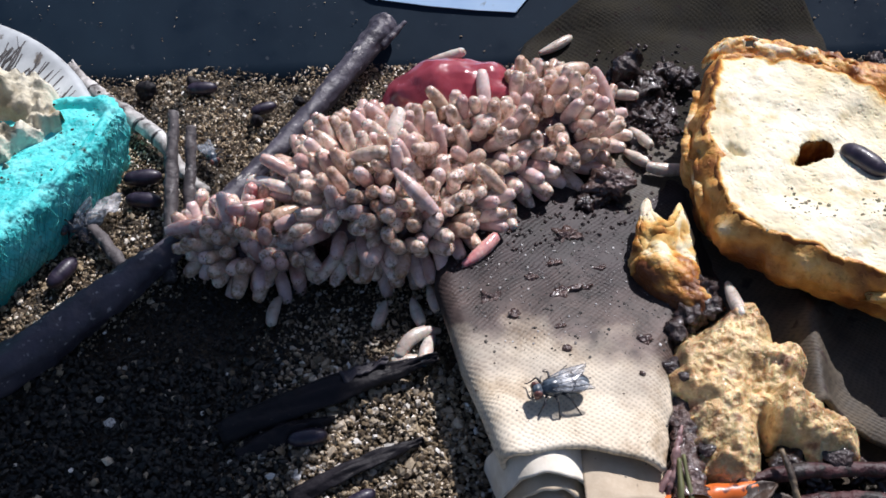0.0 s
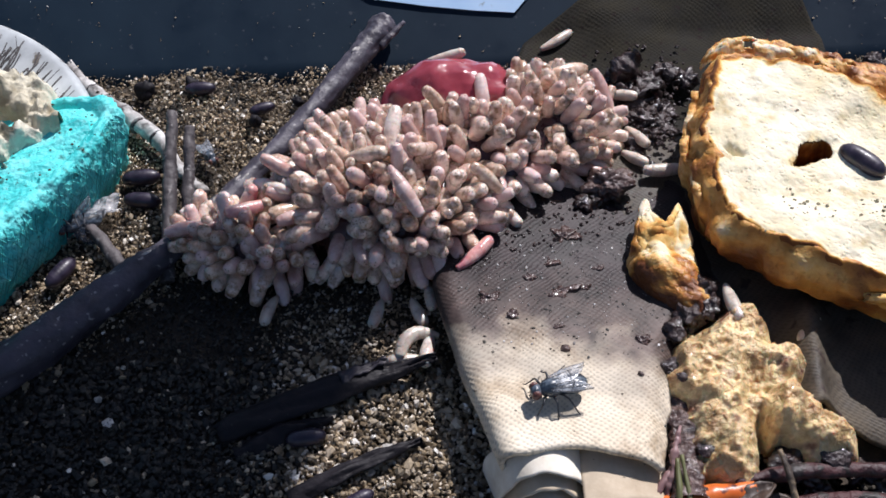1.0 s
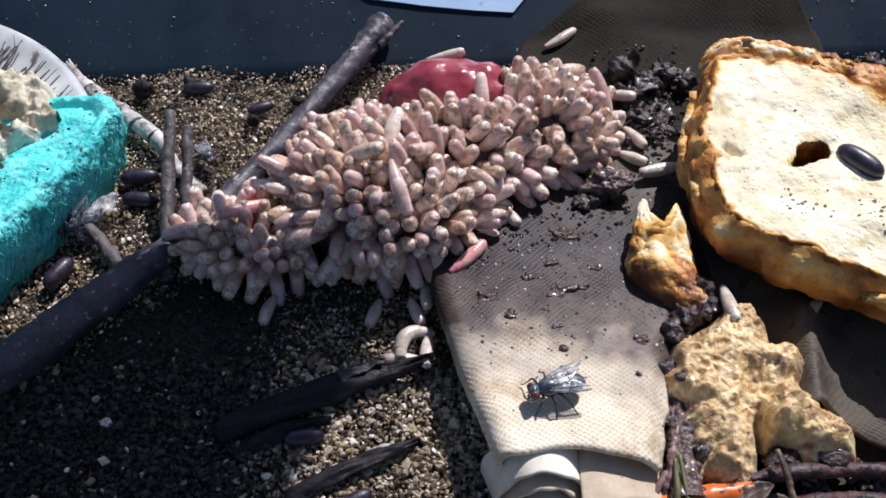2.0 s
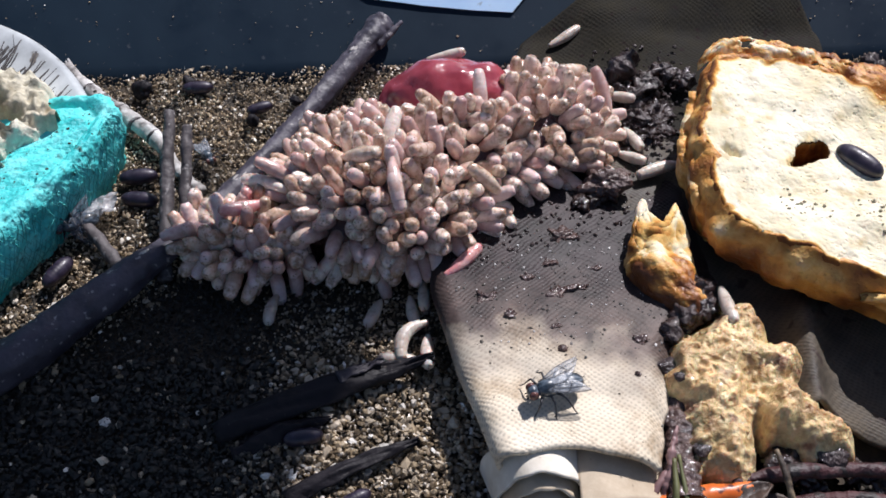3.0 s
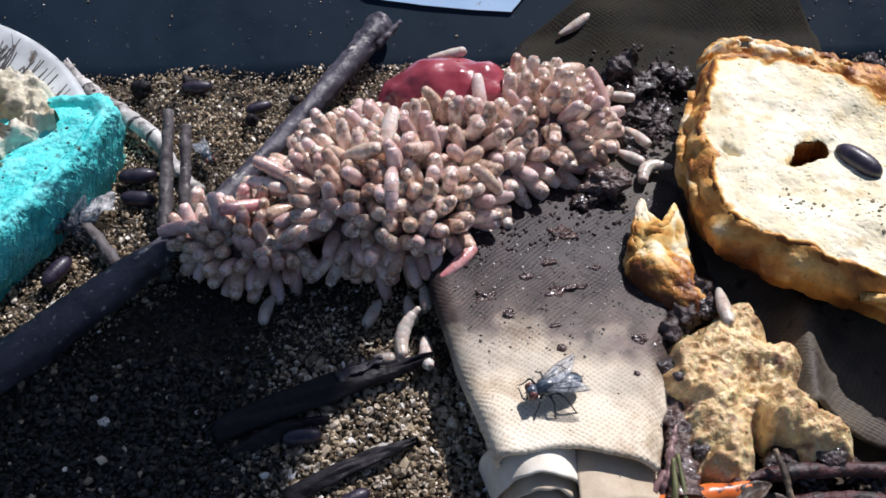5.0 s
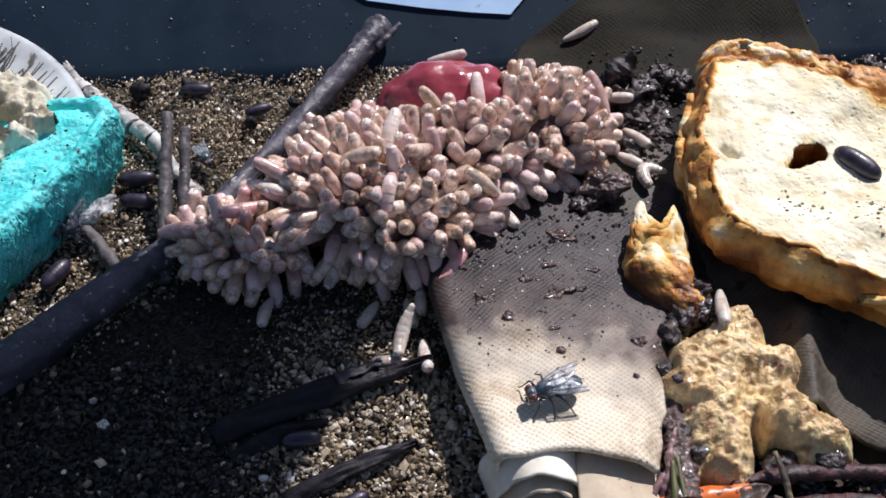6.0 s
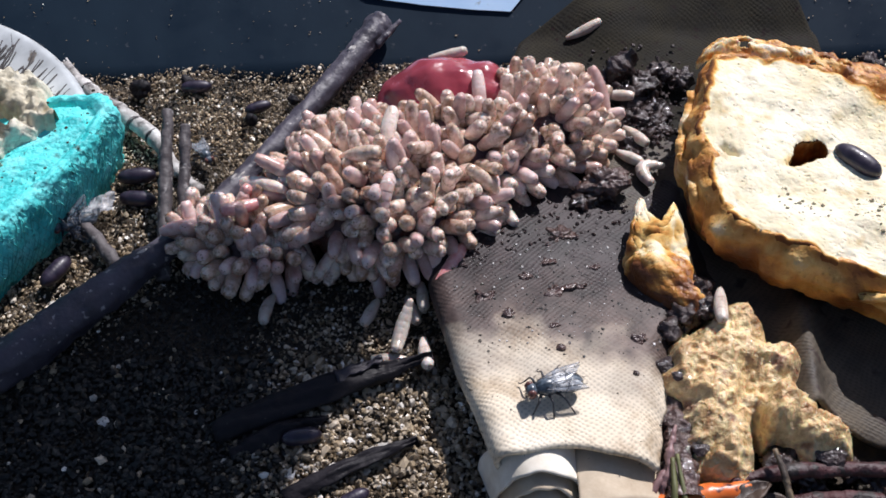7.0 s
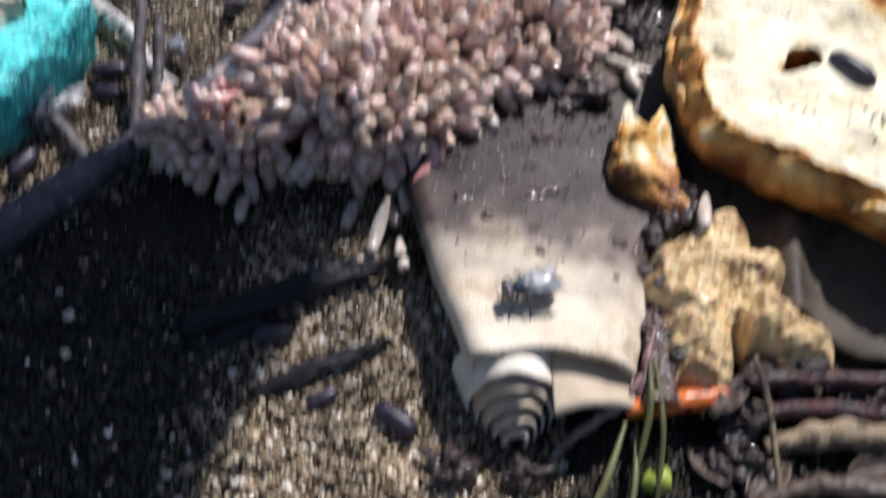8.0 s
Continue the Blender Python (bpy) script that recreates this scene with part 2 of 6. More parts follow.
def pored(m, pores, depth):
    """Open pores, so many per metre and depth mm deep."""
    n, l = m.node_tree.nodes, m.node_tree.links
    b = n["Principled BSDF"]
    tc = n.new("ShaderNodeTexCoord")
    no = n.new("ShaderNodeTexNoise")
    no.inputs["Scale"].default_value = pores * 0.7
    l.new(tc.outputs["Object"], no.inputs["Vector"])
    wv = n.new("ShaderNodeVectorMath")
    wv.operation = "MULTIPLY_ADD"
    wv.inputs[1].default_value = (1.2 / pores,) * 3
    l.new(no.outputs["Color"], wv.inputs[0])
    l.new(tc.outputs["Object"], wv.inputs[2])
    po = n.new("ShaderNodeTexVoronoi")
    po.inputs["Scale"].default_value = pores
    l.new(wv.outputs[0], po.inputs["Vector"])
    pm = n.new("ShaderNodeMapRange")
    pm.inputs["From Max"].default_value = 0.36
    l.new(po.outputs["Distance"], pm.inputs["Value"])
    pc = n.new("ShaderNodeMapRange")  # deeper cells are darker
    pc.inputs["From Max"].default_value, pc.inputs["To Min"].default_value = 0.22, 0.70
    l.new(po.outputs["Distance"], pc.inputs["Value"])
    ph = n.new("ShaderNodeHueSaturation")
    l.new(pc.outputs[0], ph.inputs["Value"])
    l.new(b.inputs["Base Color"].links[0].from_socket, ph.inputs["Color"])
    l.new(ph.outputs[0], b.inputs["Base Color"])
    pb = n.new("ShaderNodeBump")
    pb.inputs["Strength"].default_value, pb.inputs["Distance"].default_value = 0.8, depth * MM
    l.new(pm.outputs[0], pb.inputs["Height"])
    l.new(b.inputs["Normal"].links[0].from_socket, pb.inputs["Normal"])
    l.new(pb.outputs[0], b.inputs["Normal"])
    return m


def toasted(m, stops, pores=850, depth=0.18):
    """Browns the bread by the mesh's "toast" (0 to 1: baking and painted shade), with ragged steps."""
    n, l = m.node_tree.nodes, m.node_tree.links
    b = n["Principled BSDF"]
    at = n.new("ShaderNodeAttribute")
    at.attribute_name = "toast"
    tc = n.new("ShaderNodeTexCoord")
    no = n.new("ShaderNodeTexNoise")
    no.inputs["Scale"].default_value, no.inputs["Detail"].default_value, no.inputs["Roughness"].default_value = 190, 7, 0.65
    l.new(tc.outputs["Object"], no.inputs["Vector"])
    ma = n.new("ShaderNodeMath")
    ma.operation = "MULTIPLY_ADD"
    l.new(no.outputs["Fac"], ma.inputs[0])
    ma.inputs[1].default_value = 0.85
    l.new(at.outputs["Fac"], ma.inputs[2])
    mr = n.new("ShaderNodeMapRange")
    mr.inputs["From Min"].default_value, mr.inputs["From Max"].default_value = 0.42, 1.42
    l.new(ma.outputs[0], mr.inputs["Value"])
    ra = n.new("ShaderNodeValToRGB")
    e = ra.color_ramp.elements
    while len(e) < len(stops):
        e.new(0.5)
    for el, (p, c) in zip(e, stops):
        el.position, el.color = p, (*c, 1)
    l.new(mr.outputs[0], ra.inputs[0])
    mx = n.new("ShaderNodeMix")
    mx.data_type = "RGBA"
    mx.blend_type = "MULTIPLY"
    mx.inputs[0].default_value = 1.0
    l.new(b.inputs["Base Color"].links[0].from_socket, mx.inputs[6])
    l.new(ra.outputs[0], mx.inputs[7])
    l.new(mx.outputs[2], b.inputs["Base Color"])
    return pored(m, pores, depth)


TOAST = [(0.0, (1, 1, 1)), (0.22, (1, 0.95, 0.82)), (0.42, (0.95, 0.67, 0.29)), (0.65, (0.69, 0.34, 0.075)), (0.85, (0.36, 0.14, 0.03)), (1.0, (0.20, 0.07, 0.02))]
M_CRUMB = toasted(mat("bread_crumb", [(0.28, (0.67, 0.58, 0.38)), (0.5, (0.82, 0.75, 0.56)), (0.75, (0.88, 0.83, 0.69))], 110, 0.85, 0.6, 900, 0.35,
                      fleck=(0.52, 0.41, 0.22), fscale=170, famount=0.58, fsoft=0.15, sss=0.1), TOAST)
M_CRUST = toasted(mat("bread_crust", [(0.28, (0.62, 0.52, 0.38)), (0.5, (0.80, 0.71, 0.56)), (0.75, (0.86, 0.80, 0.68))], 220, 0.5, 0.9, 1100, 0.35, sss=0.3), TOAST)
M_SOGGY = pored(mat("soggy_crumb", [(0.30, (0.34, 0.17, 0.075)), (0.42, (0.62, 0.41, 0.19)), (0.54, (0.85, 0.65, 0.34)), (0.75, (0.93, 0.81, 0.54))], 230, 0.4, 1.0, 1100, 0.6,
                    fleck=(0.26, 0.13, 0.07), fscale=230, famount=0.55, fsoft=0.14, coat=0.35, patch=(90, 0.68, 1.12), sss=0.6), 600, 0.5)
M_MUCK = mat("brown_muck", [(0.3, (0.025, 0.014, 0.014)), (0.7, (0.13, 0.075, 0.06))], 330, 0.3, 1.0, 1300, 0.6, coat=0.5, rough_var=0.15)
M_GLINT = mat("pale_glint_speck", [(0.0, (0.06, 0.05, 0.046)), (0.6, (0.20, 0.18, 0.165)), (1.0, (0.78, 0.76, 0.73))], 900, 0.12, 0.0, coat=1.0, rough_var=0.05, island=True)
M_HERB = mat("herb_fleck", [(0.3, (0.09, 0.08, 0.04)), (0.7, (0.26, 0.23, 0.14))], 900, 0.7, 0.4)
M_PUPA = mat("dark_pupa", [(0.3, (0.009, 0.006, 0.014)), (0.7, (0.034, 0.024, 0.046))], 300, 0.42, 0.15, 900, 0.08, stretch=(4, 1, 1), coat=0.3)
M_BRANCH = mat("dark_branch", [(0.3, (0.022, 0.020, 0.030)), (0.7, (0.095, 0.085, 0.11))], 150, 0.55, 0.8, 800, 0.35,
               fleck=(0.30, 0.28, 0.28), fscale=700, famount=0.64, stretch=(1, 1, 1))
M_STICK = mat("grey_stick", [(0.32, (0.16, 0.145, 0.135)), (0.5, (0.42, 0.40, 0.38)), (0.68, (0.72, 0.70, 0.68))], 300, 0.75, 0.9, 900, 0.3, fleck=(0.04, 0.033, 0.03), fscale=330, famount=0.53, fsoft=0.12)
M_TWIG = mat("grey_brown_twig", [(0.3, (0.035, 0.030, 0.032)), (0.7, (0.125, 0.108, 0.108))], 220, 0.6, 0.9, 900, 0.3, fleck=(0.28, 0.26, 0.25), fscale=700, famount=0.62)
M_BARK = mat("black_husk", [(0.3, (0.005, 0.0045, 0.006)), (0.7, (0.018, 0.015, 0.019))], 160, 0.6, 0.8, 500, 0.5, fleck=(0.10, 0.085, 0.07), fscale=900, famount=0.70)
M_PEEL = mat("purple_grey_peel", [(0.3, (0.012, 0.010, 0.014)), (0.7, (0.045, 0.036, 0.046))], 250, 0.5, 0.6, 700, 0.3, fleck=(0.12, 0.10, 0.09), fscale=800, famount=0.68)
M_BARK.node_tree.nodes["Principled BSDF"].inputs["Specular IOR Level"].default_value = 0.25
M_TEAL = mat("teal_foam", [(0.3, (0.01, 0.41, 0.42)), (0.5, (0.09, 0.67, 0.66)), (0.75, (0.32, 0.84, 0.83))], 160, 0.6, 0.9, 900, 0.6,
             fleck=(0.02, 0.16, 0.15), fscale=420, famount=0.60, fsoft=0.10)
M_FIBRE = mat("teal_fibre", [(0.3, (0.01, 0.32, 0.33)), (0.7, (0.14, 0.60, 0.58))], 600, 0.6, 0.2)
M_PLATE = mat("stained_white_plastic", [(0.3, (0.32, 0.34, 0.35)), (0.7, (0.58, 0.61, 0.62))], 120, 0.5, 0.3, fleck=(0.14, 0.12, 0.10), fscale=350, famount=0.64)
M_ROT = mat("rotten_cream", [(0.3, (0.30, 0.25, 0.16)), (0.5, (0.60, 0.55, 0.42)), (0.75, (0.82, 0.79, 0.68))], 130, 0.8, 1.0, 500, 0.9, fleck=(0.05, 0.05, 0.035), fscale=150, famount=0.55, fsoft=0.1)
M_HAIR = mat("dark_streak", [(0.3, (0.03, 0.03, 0.03)), (0.7, (0.09, 0.08, 0.08))], 500, 0.7, 0.0)
M_FLYBODY = mat("blue_grey_fly", [(0.32, (0.012, 0.017, 0.024)), (0.48, (0.05, 0.07, 0.095)), (0.66, (0.27, 0.32, 0.37))], 620, 0.35, 0.5, 3000, 0.1, fleck=(0.012, 0.014, 0.018), fscale=700, famount=0.56, fsoft=0.06, stretch=(0.45, 1.6, 1), coat=0.4)
M_EYE = mat("red_brown_eye", [(0.3, (0.08, 0.03, 0.025)), (0.7, (0.19, 0.085, 0.07))], 900, 0.3, 0.3, 6000, 0.04)
M_WING = mat("smoky_wing", [(0.35, (0.20, 0.22, 0.26)), (0.65, (0.55, 0.58, 0.62))], 700, 0.22, 0.9, 800, 0.3, alpha=0.36, coat=0.5)
M_VEIN = mat("wing_vein", [(0.3, (0.02, 0.02, 0.025)), (0.7, (0.05, 0.05, 0.06))], 900, 0.5, 0.0)
M_ORANGE = mat("orange_stem", [(0.3, (0.55, 0.10, 0.015)), (0.7, (0.78, 0.22, 0.04))], 200, 0.4, 0.4, 900, 0.15, fleck=(0.12, 0.03, 0.02), fscale=420, famount=0.62)
M_REDSTEM = mat("dark_red_stem", [(0.3, (0.018, 0.006, 0.008)), (0.7, (0.085, 0.026, 0.027))], 260, 0.55, 1.0, 700, 0.6, fleck=(0.02, 0.014, 0.013), fscale=420, famount=0.55)
M_PINKROOT = mat("purple_stem", [(0.3, (0.16, 0.085, 0.09)), (0.7, (0.40, 0.25, 0.23))], 200, 0.5, 0.4, 900, 0.2)
M_LEAF = mat("dry_brown_leaf", [(0.3, (0.022, 0.014, 0.011)), (0.7, (0.095, 0.06, 0.04))], 200, 0.55, 0.6, 900, 0.25)
M_GRASS = mat("green_blade", [(0.3, (0.045, 0.05, 0.016)), (0.7, (0.15, 0.15, 0.055))], 150, 0.5, 0.3, 900, 0.1, stretch=(6, 1, 1))
M_BUD = mat("yellow_green_bud", [(0.3, (0.25, 0.34, 0.03)), (0.7, (0.45, 0.52, 0.10))], 300, 0.5, 0.4)
M_STRAW = mat("straw", [(0.3, (0.12, 0.085, 0.05)), (0.7, (0.34, 0.26, 0.16))], 250, 0.7, 0.9, 900, 0.5, fleck=(0.05, 0.035, 0.025), fscale=350, famount=0.56)
M_FILM = mat("crumpled_film", [(0.3, (0.5, 0.5, 0.52)), (0.7, (0.7, 0.7, 0.72))], 200, 0.12, 0.4, 500, 0.4, alpha=0.45, coat=1.0)


# ---- mesh helpers ----
def mesh_of(name, verts, faces, mats, uvs=None, smooth=True, toast=None):
    me = bpy.data.meshes.new(name)
    me.from_pydata([(x * MM, y * MM, z * MM) for x, y, z in verts], [], faces)
    for m in mats if isinstance(mats, (list, tuple)) else [mats]:
        me.materials.append(m)
    if smooth:
        me.polygons.foreach_set("use_smooth", [True] * len(me.polygons))
    if toast is not None:
        me.attributes.new("toast", "FLOAT", "POINT").data.foreach_set("value", np.asarray(toast, dtype=np.float32))
    if uvs is not None:
        layer = me.uv_layers.new(name="UVMap")
        loops = np.zeros(len(me.loops), dtype=np.int32)
        me.loops.foreach_get("vertex_index", loops)
        layer.data.foreach_set("uv", np.asarray(uvs, dtype=np.float32)[loops].ravel())
    me.update()
    return me


def part(name, me, parent=None, label=""):
    ob = new(name, me)
    if parent is not None:
        ob.parent = parent
    return tagged(ob, label)


def thing(name, label, category, group="", kind="", at=(0, 0, 0)):
    ob = new(name)
    ob.empty_display_size = 0.004
    ob.location = Vector(at) * MM
    return tagged(ob, label, category, group, kind)


def nz(x, y, z=0.0, s=1.0):
    return noise.noise(Vector((x * s, y * s, z * s)))


def fbm(x, y, z=0.0, s=1.0, n=4):
    return noise.fractal(Vector((x * s, y * s, z * s)), 1.0, 2.0, n)


def grid_faces(nu, nv, close_u=False):
    f = []
    for j in range(nv - 1):
        for i in range(nu if close_u else nu - 1):
            k = (i + 1) % nu
            f.append((j * nu + i, j * nu + k, (j + 1) * nu + k, (j + 1) * nu + i))
    return f


def spline(pts, n):
    """n points evenly along a smooth curve through pts (numbers of any count per point)."""
    p = np.array(pts, dtype=float)
    p = np.vstack([2 * p[0] - p[1], p, 2 * p[-1] - p[-2]])
    out = []
    for t in np.linspace(0, len(p) - 3 - 1e-6, n):
        i = int(t)
        u = t - i
        a, b, c, d = p[i:i + 4]
        out.append(0.5 * (2 * b + (c - a) * u + (2 * a - 5 * b + 4 * c - d) * u * u + (3 * b - a - 3 * c + d) * u ** 3))
    return np.array(out)


def tube(pts, n=24, seg=10, rough=0.0, seed=0.0, ns=0.5, ribs=0, rib=0.0, groove=0.0):
    """A tapered round rod through pts (x, y, z, radius), with uneven sides and closed ends."""
    c = spline(pts, n)
    verts, faces = [], []
    for i in range(n):
        t = Vector(c[min(i + 1, n - 1), :3] - c[max(i - 1, 0), :3]).normalized()
        side = t.cross(Vector((0, 0, 1)))
        side = side.normalized() if side.length > 0.05 else Vector((1, 0, 0))
        top = side.cross(t)
        r = c[i, 3] * (1 + rib * math.cos(2 * math.pi * ribs * i / (n - 1)))
        for k in range(seg):
            a = 2 * math.pi * k / seg
            d = side * math.cos(a) + top * math.sin(a)
            q = Vector(c[i, :3]) + d * r
            q += d * (rough * fbm(q.x + seed, q.y, q.z, ns))
            if groove:
                q += d * (groove * r * fbm(math.cos(a) * 2.2, math.sin(a) * 2.2, i * 0.06 + seed, 1.0, 5))
            verts.append(q)
    faces = grid_faces(seg, n, True)
    for i, rev in ((0, True), (n - 1, False)):
        verts.append(Vector(c[i, :3]))
        for k in range(seg):
            a, b = i * seg + k, i * seg + (k + 1) % seg
            faces.append((b, a, len(verts) - 1) if rev else (a, b, len(verts) - 1))
    return verts, faces


def lump(rx, ry, rz, amp=0.2, ns=0.3, seed=0.0, sub=4, at=(0, 0, 0), flat=None):
    """An uneven rounded lump of radii rx, ry, rz about at; flat: nothing below that height."""
    bm = bmesh.new()
    bmesh.ops.create_icosphere(bm, subdivisions=sub, radius=1)
    verts = []
    for v in bm.verts:
        d = v.co.normalized()
        k = 1 + amp * fbm(d.x * rx + seed, d.y * ry, d.z * rz, ns, 5)
        z = d.z * rz * k + at[2]
        verts.append((d.x * rx * k + at[0], d.y * ry * k + at[1], z if flat is None else max(flat, z)))
    faces = [[v.index for v in f.verts] for f in bm.faces]
    bm.free()
    return verts, faces


def field(x0, x1, y0, y1, step, height, floor=0.0):
    """A solid with the top height(x, y) where that stands above the floor, closed below."""
    nx, ny = int((x1 - x0) / step) + 1, int((y1 - y0) / step) + 1
    h = np.array([[height(x0 + i * step, y0 + j * step) for i in range(nx)] for j in range(ny)])
    index, verts, faces = {}, [], []

    def vid(i, j, low):
        key = (i, j, low)
        if key not in index:
            index[key] = len(verts)
            verts.append((x0 + i * step, y0 + j * step, floor if low else max(floor, h[j, i])))
        return index[key]
    for j in range(ny - 1):
        for i in range(nx - 1):
            if max(h[j, i], h[j, i + 1], h[j + 1, i], h[j + 1, i + 1]) > floor:
                faces.append((vid(i, j, 0), vid(i + 1, j, 0), vid(i + 1, j + 1, 0), vid(i, j + 1, 0)))
    return verts, faces


def thick(ob, mm, offset=-1.0):
    s = ob.modifiers.new("thickness", "SOLIDIFY")
    s.thickness, s.offset = mm * MM, offset
    return ob


def join(*parts_):
    verts, faces = [], []
    for v, f in parts_:
        k = len(verts)
        verts += list(v)
        faces += [tuple(i + k for i in q) for q in f]
    return verts, faces


def stain(m, dark, y_edge, slope, soft):
    """Soaks the cloth dark beyond a ragged line that runs across it at y_edge."""
    n, l = m.node_tree.nodes, m.node_tree.links
    b = n["Principled BSDF"]
    tc = n.new("ShaderNodeTexCoord")
    sx = n.new("ShaderNodeSeparateXYZ")
    l.new(tc.outputs["Object"], sx.inputs[0])
    no = n.new("ShaderNodeTexNoise")
    no.inputs["Scale"].default_value, no.inputs["Detail"].default_value = 110, 6
    l.new(tc.outputs["Object"], no.inputs["Vector"])

    def sums(a, f, c):
        ma = n.new("ShaderNodeMath")
        ma.operation = "MULTIPLY_ADD"
        l.new(a, ma.inputs[0])
        ma.inputs[1].default_value = f
        if isinstance(c, float):
            ma.inputs[2].default_value = c
        else:
            l.new(c, ma.inputs[2])
        return ma.outputs[0]
    v = sums(sx.outputs[0], slope, sx.outputs[1])
    v = sums(no.outputs["Fac"], 0.030, v)
    mr = n.new("ShaderNodeMapRange")
    mr.inputs["From Min"].default_value = (y_edge - soft) * MM + 0.015
    mr.inputs["From Max"].default_value = (y_edge + soft) * MM + 0.015
    l.new(v, mr.inputs["Value"])
    fine = n.new("ShaderNodeTexNoise")
    fine.inputs["Scale"].default_value, fine.inputs["Detail"].default_value, fine.inputs["Roughness"].default_value = 170, 9, 0.7
    l.new(tc.outputs["Object"], fine.inputs["Vector"])
    ra = n.new("ShaderNodeValToRGB")
    ra.color_ramp.elements[0].position, ra.color_ramp.elements[1].position = 0.33, 0.68
    ra.color_ramp.elements[0].color = (*[c * 0.35 for c in dark], 1)
    ra.color_ramp.elements[1].color = (*[c * 1.8 for c in dark], 1)
    l.new(fine.outputs["Fac"], ra.inputs[0])
    mx = n.new("ShaderNodeMix")
    mx.data_type = "RGBA"
    l.new(mr.outputs[0], mx.inputs[0])
    l.new(b.inputs["Base Color"].links[0].from_socket, mx.inputs[6])
    l.new(ra.outputs[0], mx.inputs[7])
    l.new(mx.outputs[2], b.inputs["Base Color"])
    mo = n.new("ShaderNodeMix")  # the soaked cloth is a little smoother
    l.new(mr.outputs[0], mo.inputs[0])
    l.new(b.inputs["Roughness"].links[0].from_socket, mo.inputs[2])
    mo.inputs[3].default_value = 0.58
    l.new(mo.outputs[0], b.inputs["Roughness"])
    return m


M_CLOTH.node_tree.nodes["Principled BSDF"].inputs["Specular IOR Level"].default_value = 0.36
stain(M_CLOTH, (0.084, 0.060, 0.051), -27.5, 0.22, 7)
stain(M_CLOTH, (0.020, 0.012, 0.013), -17, -0.05, 8)


# ---- ground ----
def ground_z(x, y):
    return 1.3 * fbm(x, y, 3.0, 0.035) + 0.5 * nz(x, y, 7.0, 0.15)


def build_ground():
    # fine near the camera, one coarse ring out to the rest of the tray
    n = 90
    xs = np.concatenate([[-420, -250], np.linspace(-150, 150, n), [250, 420]])
    verts = [(x, y, ground_z(x, y) - 0.6 if abs(x) < 160 and abs(y) < 160 else -3.0) for y in xs for x in xs]
    ob = part("ground", mesh_of("ground", verts, grid_faces(len(xs), len(xs)), M_SOIL))
    tagged(ob, "dark damp soil under a layer of vermiculite", "ground", kind="structure")


def granules(rng, spots, sizes, squash):
    """Uneven twenty-sided grains at the spots (x, y), each of its own size and turn."""
    bm = bmesh.new()
    bmesh.ops.create_icosphere(bm, subdivisions=1, radius=1)
    ball = np.array([v.co[:] for v in bm.verts])
    tris = np.array([[v.index for v in f.verts] for f in bm.faces])
    bm.free()
    n = len(spots)
    ax = sizes[:, None] * np.stack([rng.uniform(0.75, 1.3, n), rng.uniform(0.6, 1.0, n), rng.uniform(*squash, n)], 1)
    c = (ball[None] * rng.uniform(0.55, 1.35, (n, len(ball), 1))) * ax[:, None, :]
    q = rng.normal(0, 1, (n, 4)) * (1.0, 0.45, 0.45, 1.0)
    q /= np.linalg.norm(q, axis=1)[:, None]
    w, x, y, z = q.T
    r = np.stack([1 - 2 * (y * y + z * z), 2 * (x * y - z * w), 2 * (x * z + y * w), 2 * (x * y + z * w), 1 - 2 * (x * x + z * z), 2 * (y * z - x * w),
                  2 * (x * z - y * w), 2 * (y * z + x * w), 1 - 2 * (x * x + y * y)], 1).reshape(n, 3, 3)
    c = np.einsum("nij,nkj->nki", r, c)
    zs = np.array([ground_z(a, b) for a, b in spots]) + rng.uniform(-0.5, 0.6, n)
    c += np.concatenate([spots, zs[:, None]], 1)[:, None, :]
    f = tris[None] + (np.arange(n) * len(ball))[:, None, None]
    return c.reshape(-1, 3) * MM, f.reshape(-1, 3)


def mesh_np(name, verts, tris, material):
    me = bpy.data.meshes.new(name)
    me.vertices.add(len(verts))
    me.vertices.foreach_set("co", verts.astype(np.float32).ravel())
    me.loops.add(len(tris) * 3)
    me.loops.foreach_set("vertex_index", tris.astype(np.int32).ravel())
    me.polygons.add(len(tris))
    me.polygons.foreach_set("loop_start", np.arange(0, len(tris) * 3, 3, dtype=np.int32))
    me.materials.append(material)
    me.update(calc_edges=True)
    me.validate()
    me.shade_flat()
    return me


